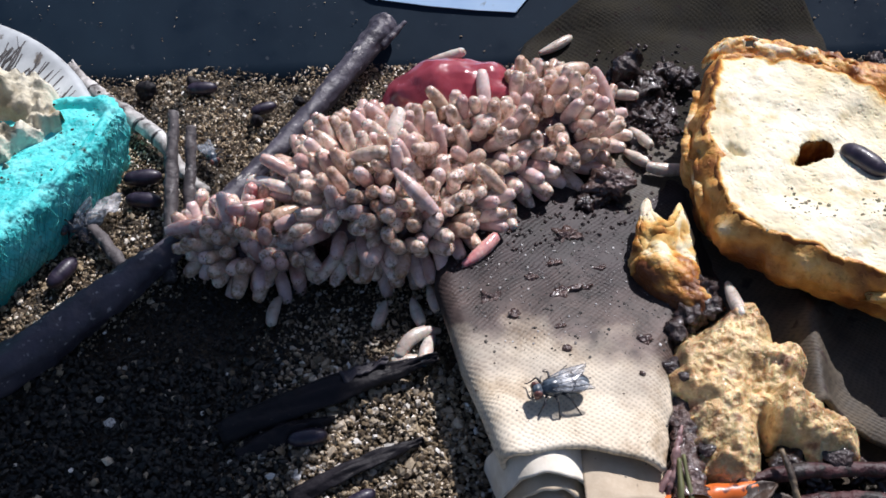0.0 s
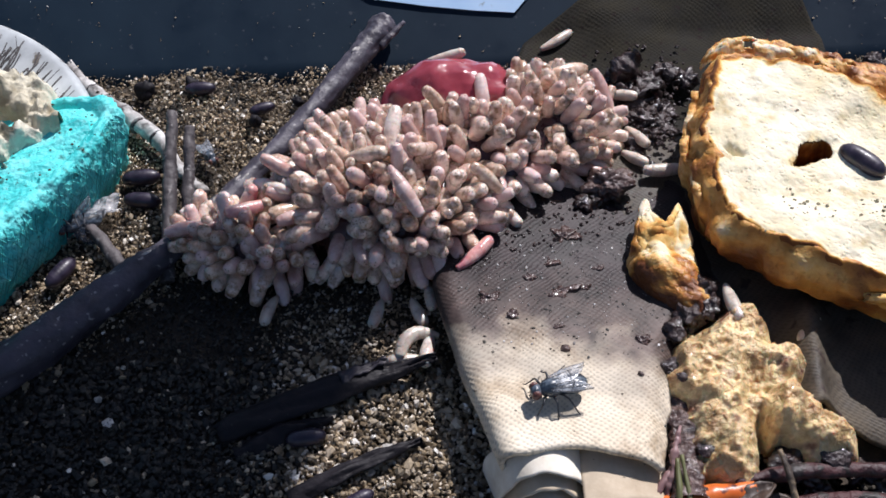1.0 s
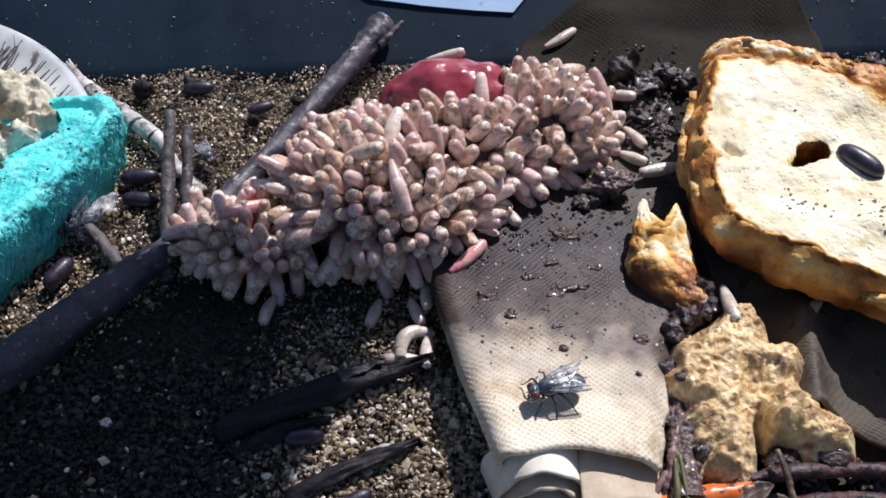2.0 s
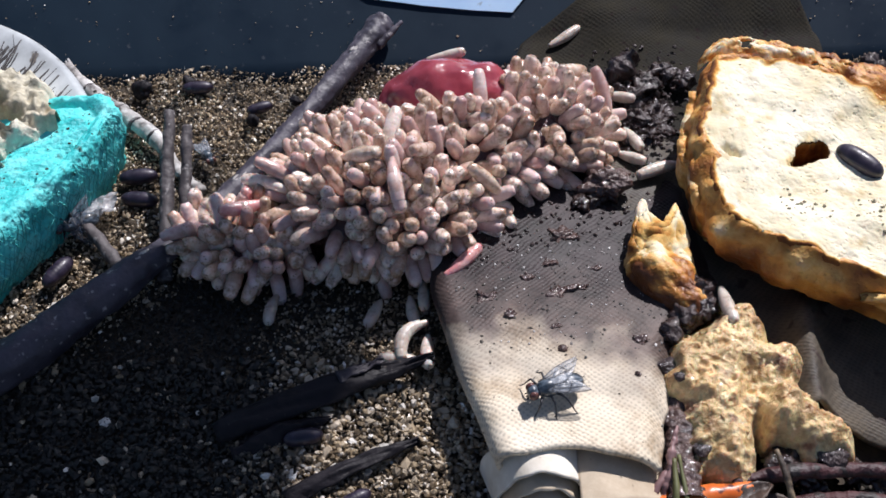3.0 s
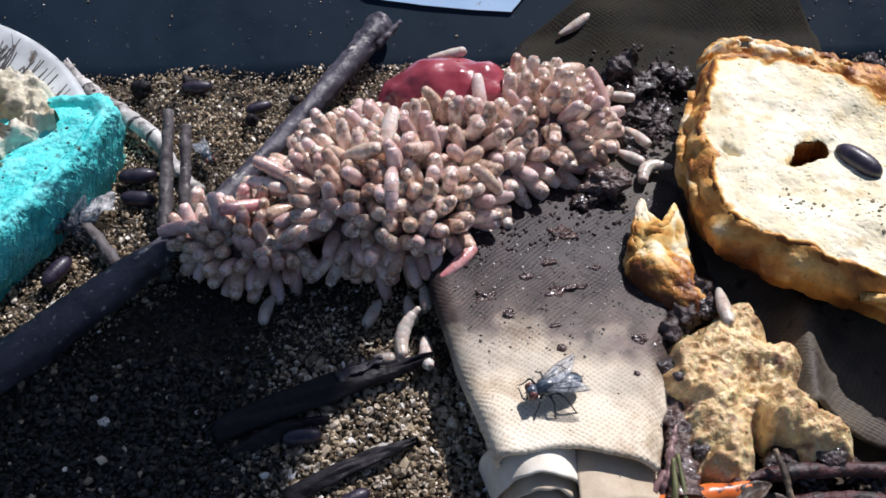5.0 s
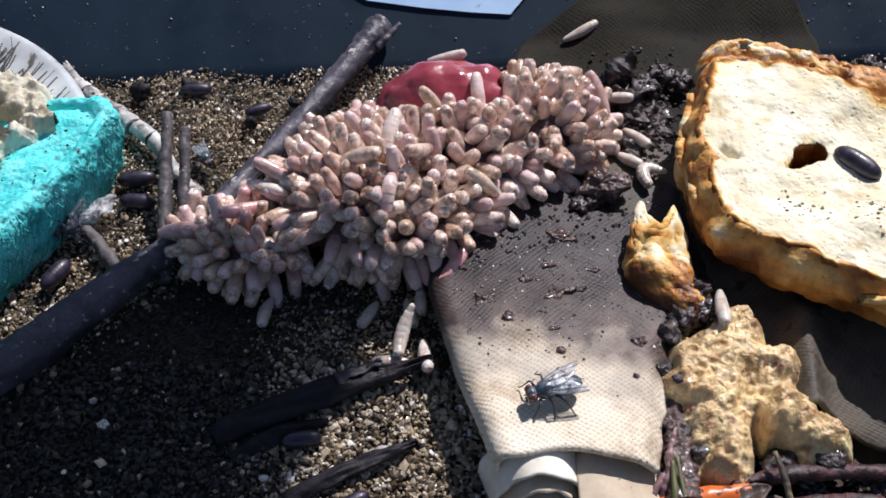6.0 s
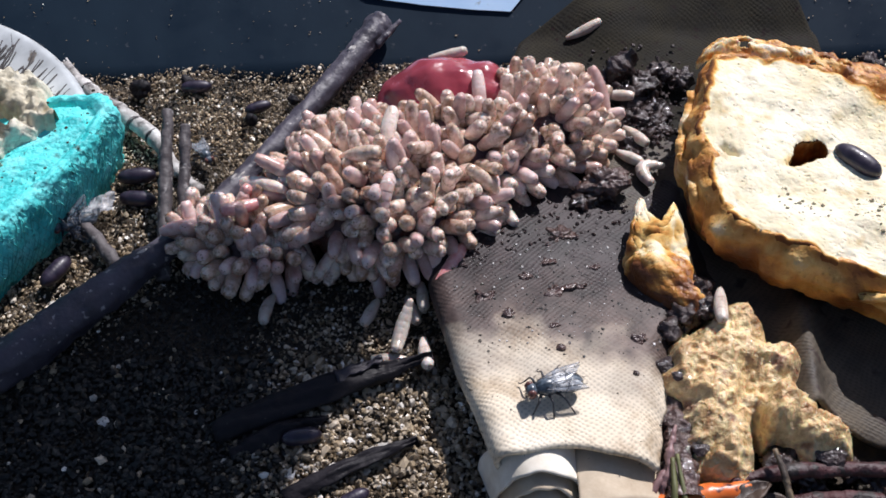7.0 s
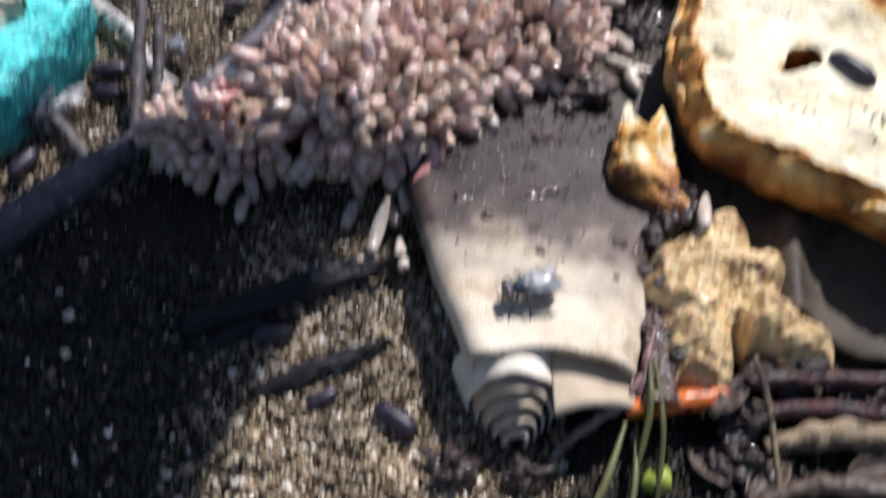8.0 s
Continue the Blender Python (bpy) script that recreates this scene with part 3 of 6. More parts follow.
def build_grains():
    rng = np.random.default_rng(5)
    a = np.stack([rng.uniform(-108, 14, 72000), rng.uniform(-78, 50, 72000)], 1)
    a = a[(a[:, 0] + 10) ** 2 / 340 + (a[:, 1] - 6) ** 2 / 190 >= 1]
    a = np.vstack([a, np.stack([rng.uniform(14, 92, 7000), rng.uniform(-82, -46, 7000)], 1), np.stack([rng.uniform(60, 110, 1600), rng.uniform(34, 56, 1600)], 1)])
    x, y = a.T
    s = np.minimum(0.95, np.exp(rng.normal(-1.0, 0.40, len(a)))) * np.where(y < -24, 1.4, np.where(y < 10, 0.86, 0.78)) * 0.84
    # black crumbs: shade painted in near left, below the branch, round the wet clods
    dark_share = np.clip((-20 - x - 0.25 * np.maximum(0, -y - 40)) / 14, 0, 1) * np.clip((0.9 * (x + 50) - y - 6) / 8, 0, 1) * 1.12
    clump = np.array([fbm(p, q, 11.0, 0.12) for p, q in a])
    # random clumps of black crumbs elsewhere
    dark_share = np.maximum(dark_share, np.where((x > -24) & (y < -24), 0.0, np.clip((clump - 0.12) * 1.6, 0, 0.75)))
    dark_share[(x > 22) & (y < -46)] = 1.15
    dark = rng.random(len(a)) < 0.86 * dark_share
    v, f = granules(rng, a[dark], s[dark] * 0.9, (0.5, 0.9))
    tagged(part("compost", mesh_np("compost", v, f, M_DIRT_SHADE)), "black crumbs among the grains that darken the shaded near corners", "compost", kind="stuff")
    v, f = granules(rng, a[~dark], s[~dark], (0.4, 0.85))
    tagged(part("vermiculite", mesh_np("vermiculite", v, f, M_GRAIN)), "loose tan and brown vermiculite grains over damp soil", "vermiculite", kind="stuff")


def wall_z(x, y):
    return (y - 46.5 - 0.045 * (x + 70)) * 0.6


def build_bin():
    # the far side of the tray leans back; its foot runs into the grains
    xs, ys = np.linspace(-320, 320, 65), np.linspace(0, 1, 16)
    verts = []
    for t in ys:
        for x in xs:
            d = -4 + 90 * t
            y = 46.5 + 0.045 * (x + 70) + d
            verts.append((x, y, 0.6 * d + 0.25 * nz(x, y, 0, 0.05)))
    ob = part("wall_north", mesh_of("wall_north", verts, grid_faces(len(xs), len(ys)), M_BIN))
    thick(ob, 2.5)
    tagged(ob, "dusty navy plastic tray side leaning outwards", "tray wall", kind="structure")
    rng = random.Random(3)
    bits = []
    for _ in range(260):
        x, d = rng.uniform(-110, 110), abs(rng.gauss(0, 16)) + 0.3
        y = 46.5 + 0.045 * (x + 70) + d
        r = rng.uniform(0.06, 0.2) * (1.5 if rng.random() < 0.06 else 1)
        bits.append(lump(r, r * rng.uniform(0.5, 1), r * 0.3, 0.3, 2, rng.uniform(0, 90), 1, (x, y, 0.6 * d + 0.22)))
    v, f = join(*bits)
    tagged(part("dust_specks", mesh_of("dust_specks", v, f, M_GRAIN, smooth=False)), "pale dust specks clinging to the tray side", "dust", kind="stuff")
    # the pale label, stuck on the slope
    def on_wall(x, d):
        return (x, 46.5 + 0.045 * (x + 70) + d, 0.6 * d + 0.6)
    top = [on_wall(x, 34) for x in (-58, -16, 18, 38)]
    low = [on_wall(x, d) for x, d in ((-15.8, 12.9), (-4, 11.2), (6, 10.1), (14.2, 9.5))]
    lab = thick(part("label", mesh_of("label", low + top, grid_faces(4, 2), M_LABEL, smooth=False)), 0.3)
    tagged(lab, "pale blue label stuck on the navy tray side", "label")


def build_shade():
    # unseen sheet added in the sun's way, outlined to shade the near corner
    d = toward * 400
    pts = [(-125, -112), (-39, -112), (-30, -64), (-22, -46), (-18, -36), (-10, -26), (-22, -19), (-38, -14), (-51, -10), (-61, -11), (-72, -23), (-86, -34), (-125, -42)]
    up = [(x + d.x, y + d.y, d.z) for x, y in pts]
    me = mesh_of("lid", up, [tuple(range(len(up)))], M_BIN, smooth=False)
    tagged(thick(part("lid", me), 2.0), "unseen navy sheet added to shade the near corner", "lid", kind="structure")


# ---- maggots ----
def larva(length, r, bend=0.0, seg=14, n=46, head=0.38):
    """A larva from its pointed head at the origin up +z to its blunt tail; bend: degrees over its length."""
    verts = []
    b = radians(bend)
    for i in range(n):
        t = i / (n - 1)
        rad = r * (head + (1 - head) * math.sin(min(1, t / 0.62) * math.pi / 2) ** 0.75)
        if t > 0.62:  # a slight taper, then the blunt tail
            u = (t - 0.62) / 0.38
            rad = r * (1 - 0.2 * u ** 1.4) * math.sqrt(max(0.0, 1 - (0.94 * u) ** 7))
        ring = abs(math.sin(math.pi * 10.5 * t)) ** 0.5  # eleven soft rings with narrow grooves between
        rad *= 0.965 + 0.04 * ring
        if abs(b) > 1e-3:
            R = length / b
            cx, cz, a = R * (1 - math.cos(b * t)), R * math.sin(b * t), b * t
        else:
            cx, cz, a = 0.0, length * t, 0.0
        for k in range(seg):
            w = 2 * math.pi * k / seg
            knob = 1 + 0.04 * nz(math.cos(w) * 1.5 + length * 7, math.sin(w) * 1.5, t * 5) + 0.34 * max(0.0, (t - 0.84) / 0.16) * nz(math.cos(w) * 4 + length * 7, math.sin(w) * 4, t * 30)
            px, py = rad * knob * math.cos(w), rad * knob * math.sin(w)
            verts.append((cx + px * math.cos(a), py, cz - px * math.sin(a)))
    faces = grid_faces(seg, n, True)
    faces.append(tuple(reversed(range(seg))))
    faces.append(tuple(range((n - 1) * seg, n * seg)))
    end = ((cx, 0.0, cz), a)
    return verts, faces, end


def maggot_model(length, r, bend, material, label, spots=True):
    v, f, (c, a) = larva(length, r, bend)
    ob = part("maggot", mesh_of("maggot", v, f, material))
    tagged(ob, label, "maggot")
    if spots:
        sv, sf = lump(0.14, 0.11, 0.06, 0.3, 2, 1.0, 2)
        me = mesh_of("spiracle", sv, sf, M_SPIR)
        for s in (-0.27, 0.27):
            sp = part("spiracle", me, ob, "brown breathing spot")
            sp.matrix_basis = Matrix.Translation(Vector(c) * MM) @ Matrix.Rotation(a, 4, "Y") @ pose(0, s * MM, 0.02 * MM)
    return ob


# rounded masses that the maggots cover: centre x, y, z and radii
HEAP = [(-9.6, 6.5, 7.5, 19.4, 15.4, 9.4), (-32.5, -1.5, 4.2, 12.4, 7.4, 4.6), (16.5, 22.5, 7, 13.0, 11.4, 8.4), (5, 16, 8, 14, 12, 8.9)]
MEAT = (2.0, 27.8, 5, 15.8, 8.6, 13.8)
KEYED = []  # (thing, rows) filled while building, used by motions()


def inside(p, e, k=1.0):
    return sum(((p[i] - e[i]) / (e[3 + i] * k)) ** 2 for i in range(3)) < 1


def build_meat():
    for i, (x, y, z, a, b, c) in enumerate(HEAP):
        v, f = lump(a - 0.8, b - 0.8, c - 0.8, 0.10, 0.25, i * 13.0, 4, (x, y, z), -1.0)
        tagged(part("rotting_flesh", mesh_of("rotting_flesh", v, f, M_FLESH)), "dark wet rotting flesh buried under feeding maggots", "meat", "pieces of flesh")
    x, y, z, a, b, c = MEAT
    v, f = lump(a, b, c, 0.10, 0.12, 40.0, 5, (x, y, z))
    tagged(part("meat_lump", mesh_of("meat_lump", v, f, M_MEAT)), "glossy deep red lump of raw meat behind the maggots", "meat")
    v, f = lump(4.2, 2.6, 2.0, 0.6, 0.35, 55.0, 5, (29.0, 8.6, 8.0))
    tagged(part("flesh_scrap", mesh_of("flesh_scrap", v, f, M_MUCK)), "red-brown wet scrap of flesh at the heap's edge", "meat")
    v, f = lump(5, 3.5, 4, 0.2, 0.2, 70.0, 4, (16, 31, 9.5))
    tagged(part("meat_scrap", mesh_of("meat_scrap", v, f, M_MEAT)), "small wet red scrap of raw meat among maggots", "meat")


def facing(d, spin):
    q = Vector(d).to_track_quat("Z", "Y")
    return q.to_matrix().to_4x4() @ Matrix.Rotation(spin, 4, "Z")


def build_heap():
    rng = random.Random(11)
    models = [maggot_model(L, r, b, M_MAGGOT if k not in (2, 7) else M_ROSE, "plump cream-tan maggot feeding tail up in the heap" if k not in (2, 7) else "rosy blood-fed maggot in the heap")
              for k, (L, r, b) in enumerate(((9.0, 1.34, 4), (8.4, 1.42, 14), (9.4, 1.28, 24), (8.0, 1.46, 8), (9.2, 1.24, 36), (7.6, 1.22, 12), (9.0, 1.38, 18), (8.6, 1.32, 10), (9.4, 1.28, 30)))]
    spots, tails = [], np.zeros((0, 3))
    tries = 0
    while len(spots) < 420 and tries < 60000:
        tries += 1
        e = HEAP[rng.choices(range(4), (5.0, 2.4, 3.2, 2.0))[0]]
        d = Vector((rng.gauss(0, 1), rng.gauss(0, 1), rng.gauss(0, 1))).normalized()
        if d.z < -0.8:
            continue
        p = Vector((e[0] + d.x * e[3], e[1] + d.y * e[4], e[2] + d.z * e[5]))
        nrm = Vector((d.x / e[3], d.y / e[4], d.z / e[5])).normalized()
        tail = p + nrm * 3.9
        if any(inside(tail, (*o[:3], o[3] + 3.0, o[4] + 3.0, o[5] + 3.0)) for o in HEAP if o is not e) or inside(tail, MEAT, 1.08):
            continue
        if p.z < 1.4 or (tail.y > 22.5 and -20 < tail.x < 11) or (p.x - 17.3) ** 2 + (p.y - 16.5) ** 2 < 13:
            continue
        if 0.77 * nrm.z - 0.64 * nrm.y < -0.1:
            continue
        gap = 2.45 if nrm.z > 0.3 else 3.2
        if len(tails) and np.min(np.sum((tails - np.array(tail)) ** 2, 1)) < gap * gap:
            continue
        spots.append((p, nrm))
        tails = np.vstack([tails, np.array(tail)])
    used = set()
    for p, nrm in spots:
        i = rng.randrange(len(models))
        # neighbours lean together, in loose whorls
        lean = Vector((nz(p.x, p.y, p.z + 20, 0.10), nz(p.x, p.y, p.z + 50, 0.10), nz(p.x, p.y, p.z + 90, 0.10))) * 0.5
        d = (nrm + lean + Vector((rng.gauss(0, 0.2), rng.gauss(0, 0.2), rng.gauss(0, 0.16)))).normalized()
        out = rng.uniform(2.9, 5.0)
        if nrm.z < 0.3:  # those on the flank hang out and down
            d = (d + Vector((0, -0.1, rng.uniform(-0.4, 0.05)))).normalized()
            out = rng.uniform(2.4, 4.6)
        tail = p + d * out
        if rng.random() < 0.03 and nrm.z > 0.3:  # one that lies across the others
            side = nrm.cross(Vector((rng.gauss(0, 1), rng.gauss(0, 1), rng.gauss(0, 1)))).normalized()
            d = (side + nrm * rng.uniform(0.45, 0.7)).normalized()
            tail = p + nrm * 3.6 + d * 3.4
        m0 = Matrix.Translation((tail - d * 8.4) * MM) @ facing(d, rng.uniform(0, 6.28))
        if i in used:
            ob = copy_thing(models[i], m0)
        else:
            ob = models[i]
            ob.matrix_basis = m0
            used.add(i)
        tagged(ob, group="maggots in the heap")
        # slow squirming about the buried head
        rows, lively = [], rng.uniform(0.5, 1.5)
        ph, ph2, w = rng.uniform(0, 6.28), rng.uniform(0, 6.28), rng.uniform(0.9, 2.4)
        for t in np.arange(0, 8.01, 0.8):
            rx = 2.8 * lively * math.sin(w * t + ph) + 1.0 * math.sin(2.9 * t + ph2)
            ry = 2.8 * lively * math.sin(0.8 * w * t + ph2) + 1.0 * math.cos(3.3 * t + ph)
            rows.append((float(t), m0 @ pose(0, 0, 0.32 * MM * lively * math.sin(1.7 * w * t + ph2), rx, ry, 0)))
        KEYED.append((ob, rows))


def build_buried():
    # the many between and below, of which only ends show
    rng = random.Random(12)
    v0, f0, _ = larva(6.0, 1.35, 8, seg=10, n=16)
    verts, faces, n = [], [], 0
    while n < 200:
        e = HEAP[rng.choices(range(4), (5.0, 2.4, 3.2, 2.0))[0]]
        d = Vector((rng.gauss(0, 1), rng.gauss(0, 1), rng.gauss(0, 1))).normalized()
        p = Vector((e[0] + d.x * e[3], e[1] + d.y * e[4], e[2] + d.z * e[5]))
        if d.z / e[5] < 0.8 * math.hypot(d.x / e[3], d.y / e[4]) or any(inside(p, o, 0.97) for o in HEAP if o is not e) or inside(p, MEAT, 1.02) or (p.y > 24 and p.x < 10):
            continue
        w = (d + Vector((rng.gauss(0, 0.4), rng.gauss(0, 0.4), rng.gauss(0, 0.3)))).normalized()
        p = p - d * 0.9
        m = Matrix.Translation(p - w * (6.0 - rng.uniform(1.0, 2.6))) @ facing(w, rng.uniform(0, 6.28))
        k = len(verts)
        verts += [m @ Vector(q) for q in v0]
        faces += [tuple(i + k for i in q) for q in f0]
        n += 1
    ob = part("buried_maggots", mesh_of("buried_maggots", verts, faces, M_MAGGOT))
    tagged(ob, "tightly packed pale maggots deep in the heap", "maggots", kind="stuff")


def place_larva(name_label, length, r, bend, material, rows, group="stray maggots"):
    """rows: seconds, the place of its head end in mm, the way its body points."""
    ob = maggot_model(length, r, bend, material, name_label)
    tagged(ob, group=group)
    keys = [(t, Matrix.Translation(Vector(p) * MM) @ facing(d, s)) for t, p, d, s in rows]
    ob.matrix_basis = keys[0][1]
    KEYED.append((ob, keys))
    return ob


def barrel(length, r0, r1, seg=16, n=12):
    """A short body ring from -z to +z, its radius going from r0 to r1, with rounded ends."""
    verts = []
    for i in range(n):
        t = i / (n - 1)
        a = (2 * t - 1)
        rad = (r0 + (r1 - r0) * t) * max(0.0, 1 - abs(a) ** 7) ** 0.5 * (0.985 + 0.015 * math.cos(4 * math.pi * t))
        for k in range(seg):
            w = 2 * math.pi * k / seg
            verts.append((rad * math.cos(w), rad * math.sin(w), length * a / 2))
    return verts, grid_faces(seg, n, True) + [tuple(reversed(range(seg))), tuple(range((n - 1) * seg, n * seg))]


def bending_larva(label, rows, length=9.0, r=1.15, group="stray maggots", skin=M_PALE):
    """A crawling larva built in rigid body rings along a curve, head first.
    rows: seconds, middle, front direction, rear direction, in mm."""
    top = thing("maggot", label, "maggot", group)
    count, half = 7, length * 0.5
    shape = (0.42, 0.68, 0.9, 1.0, 1.04, 1.02, 0.94, 0.78)
    rings = []
    for k in range(count):
        v, f = barrel(length / count * 2.5, r * shape[k + 1], r * shape[k])
        rings.append((part("body_ring", mesh_of("body_ring", v, f, skin), top), []))
    sv, sf = lump(0.14, 0.11, 0.06, 0.3, 2, 1.0, 2)
    me = mesh_of("spiracle", sv, sf, M_SPIR)
    for s in (-0.3, 0.3):
        sp = part("spiracle", me, rings[-1][0], "brown breathing spot")
        sp.matrix_basis = pose(0, s * MM, -length / count * 1.2 * MM)
    k0 = []
    for t, mid, fd, rd in rows:
        k0.append((t, pose(mid[0] * MM, mid[1] * MM, mid[2] * MM)))
        a, b = Vector(fd).normalized() * half, Vector(rd).normalized() * half
        c = -(a + b) / 2  # the curve runs from a through the middle to b
        for k, (_, keys) in enumerate(rings):
            u = (k + 0.5) / count
            p = a * (1 - u) ** 2 + c * 2 * u * (1 - u) + b * u * u
            way = (c - a) * (1 - u) + (b - c) * u
            keys.append((t, Matrix.Translation(p * MM) @ facing(-way, 0)))
    top.matrix_basis = k0[0][1]
    KEYED.append((top, k0))
    for ob, keys in rings:
        ob.matrix_basis = keys[0][1]
        KEYED.append((ob, keys))


def build_strays():
    U = (0, 0, 1)
    # crawling up the cloth behind the heap
    place_larva("pale slim maggot crawling over the dark cloth", 8.2, 1.05, 14, M_PALE, [
        (0.0, (18.6, 48.2, 4.8), (0.88, 0.46, 0.06), 0), (1.0, (19.2, 49.6, 4.8), (0.86, 0.5, 0.08), 0), (1.5, (19.8, 50.0, 4.8), (0.86, 0.5, 0.08), 0), (3.5, (22.0, 51.2, 4.9), (0.84, 0.5, 0.14), 0.1),
        (4.5, (23.2, 53.4, 5.4), (0.84, 0.5, 0.18), 0.1), (6.5, (25.2, 52.4, 5.2), (0.92, 0.3, 0.22), 0.2), (7.0, (25.4, 52.4, 5.2), (0.92, 0.3, 0.22), 0.2), (8.0, (25.6, 52.4, 5.2), (0.93, 0.28, 0.22), 0.2)])
    # beside the loaf
    bending_larva("white maggot curling beside the bread crust", [
        (0.0, (40.4, 13.0, 7.0), (0.9, 0.2, 0.0), (-0.95, 0.1, 0.1)), (1.5, (39.8, 13.2, 7.0), (0.9, 0.2, 0.0), (-0.9, -0.2, 0.1)),
        (3.5, (38.6, 13.6, 7.0), (0.9, 0.3, 0.0), (-0.8, -0.5, 0.0)), (4.5, (38.0, 13.8, 7.0), (0.95, 0.1, 0.0), (-0.65, -0.75, 0.0)),
        (6.0, (36.8, 13.6, 7.0), (0.98, -0.1, 0.0), (0.1, -0.98, 0.0)), (6.5, (36.6, 13.5, 7.0), (0.98, 0.05, 0.0), (0.2, -0.98, 0.0)),
        (8.0, (36.5, 13.4, 7.0), (0.97, 0.2, 0.0), (0.25, -0.95, 0.0))], 7.4, 1.2)
    # between heap and cloth roll
    bending_larva("pale maggot bent over the grains beside the cloth", [
        (0.0, (-5.6, -21.5, 3.5), (0.75, 0.35, -0.2), (-0.55, -0.75, -0.1)), (1.5, (-6.0, -21.2, 3.5), (0.75, 0.1, -0.2), (-0.35, -0.9, -0.1)),
        (3.5, (-6.6, -21.2, 3.6), (0.65, 0.62, 0.1), (-0.05, -1.0, -0.1)), (4.5, (-6.6, -21.0, 3.8), (0.6, 0.7, 0.3), (0.0, -1.0, -0.1)),
        (6.0, (-6.6, -20.6, 4.2), (0.35, 0.75, 0.6), (-0.15, -0.95, -0.1)), (6.5, (-6.7, -20.4, 4.4), (0.3, 0.75, 0.6), (-0.2, -0.95, -0.1)),
        (8.0, (-6.7, -20.4, 4.4), (0.3, 0.7, 0.6), (-0.2, -0.95, -0.1))], 8.2, 1.2)
    place_larva("pale maggot squeezed beside the cloth roll", 7.5, 1.2, 12, M_PALE, [
        (0.0, (-2.6, -20, 2.0), (-0.2, -0.6, 0.15), 0), (3.5, (-2.8, -20.5, 2.0), (-0.05, -0.9, 0.2), 0),
        (6.5, (-3.2, -21.0, 2.0), (0.02, -0.9, 0.25), 0), (8.0, (-3.2, -21.0, 2.0), (0.02, -0.9, 0.25), 0)])
    place_larva("brown-stained maggot lying on the grains", 7.0, 1.15, 10, M_PALE, [
        (0.0, (-2.5, -25, 1.6), (-0.9, -0.05, 0.1), 0), (3.5, (-4.0, -25.3, 1.6), (-0.9, 0.1, 0.1), 0), (8.0, (-5.0, -25.6, 1.6), (-0.95, 0.05, 0.1), 0)])
    # the pink one that backs off the cloth
    place_larva("pink blood-filled maggot at the cloth's wet edge", 8.6, 1.2, 16, M_PINK, [
        (0.0, (2.4, -11.0, 9.0), (0.77, 0.62, 0.06), 0), (1.0, (1.6, -11.6, 9.0), (0.77, 0.62, 0.06), 0), (3.5, (-0.2, -13.0, 8.4), (0.78, 0.60, 0.08), 0),
        (4.5, (-0.4, -13.2, 8.4), (0.78, 0.60, 0.08), 0), (6.5, (-1.0, -13.7, 7.8), (0.64, 0.75, 0.12), 0), (8.0, (-1.2, -13.9, 7.8), (0.64, 0.75, 0.12), 0)])
    # the one that creeps over the middle of the heap and noses down into it
    bending_larva("pale glossy maggot creeping over the heap", [
        (0.0, (-5.6, -3.6, 19.6), (-0.62, 0.62, 0.25), (0.65, -0.48, -0.5)), (1.2, (-7.2, -3.6, 19.6), (-0.45, 0.8, 0.3), (0.5, -0.72, -0.5)),
        (2.2, (-7.8, -2.8, 20.0), (-0.2, 0.85, 0.2), (0.3, -0.8, -0.5)), (3.0, (-8.2, -2.2, 20.2), (-0.1, 0.9, 0.1), (0.2, -0.85, -0.5)), (3.7, (-8.6, -2.0, 20.1), (0.0, 0.92, 0.05), (0.08, -0.85, -0.5)),
        (4.6, (-8.6, -2.0, 19.8), (0.0, 0.9, -0.2), (0.04, -0.85, -0.5)), (6.0, (-8.8, -1.6, 19.2), (0.12, 0.85, -0.5), (-0.12, -0.85, -0.5)),
        (6.7, (-9.0, -1.4, 18.9), (0.15, 0.8, -0.6), (-0.2, -0.85, -0.5)), (8.0, (-9.2, -1.2, 18.7), (0.15, 0.8, -0.6), (-0.2, -0.85, -0.5))], 8.6, 1.25, skin=M_ROSE)
    # under the loaf's near corner
    place_larva("white maggot hanging below the bread crust", 8.4, 1.15, 10, M_PALE, [
        (0.0, (45.4, -16.0, 10.5), (0.02, -0.97, 0.2), 0), (3.5, (44.8, -17.0, 10.5), (0.0, -0.97, 0.2), 0),
        (4.5, (44.6, -17.2, 10.5), (-0.02, -0.97, 0.2), 0), (6.5, (44.9, -17.6, 11.0), (-0.2, -0.9, 0.25), 0), (8.0, (44.8, -17.8, 11.0), (-0.25, -0.9, 0.25), 0)])
    place_larva("grey-white maggot creeping under the bread", 6.5, 1.1, 10, M_PALE, [
        (0.0, (60.0, -22.0, 7.0), (-0.5, -0.85, 0.1), 0), (1.0, (60.5, -20.5, 7.0), (-0.7, -0.7, 0.1), 0), (1.5, (60.6, -20.0, 7.0), (-0.7, -0.6, 0.1), 0),
        (3.0, (66.0, -10.0, 7.0), (-0.6, -0.6, 0.1), 0), (8.0, (69.0, -7.0, 7.0), (-0.6, -0.6, 0.1), 0)])
    # on the far side of the red meat
    place_larva("pale maggot lying along the top of the red meat", 7.5, 1.1, 18, M_PALE, [
        (0.0, (-4.0, 34.0, 14.8), (0.94, 0.05, 0.14), 1.5), (4.0, (-3.2, 34.4, 15.0), (0.94, 0.0, 0.12), 1.5), (8.0, (-2.6, 34.6, 15.0), (0.95, 0.0, 0.1), 1.5)])
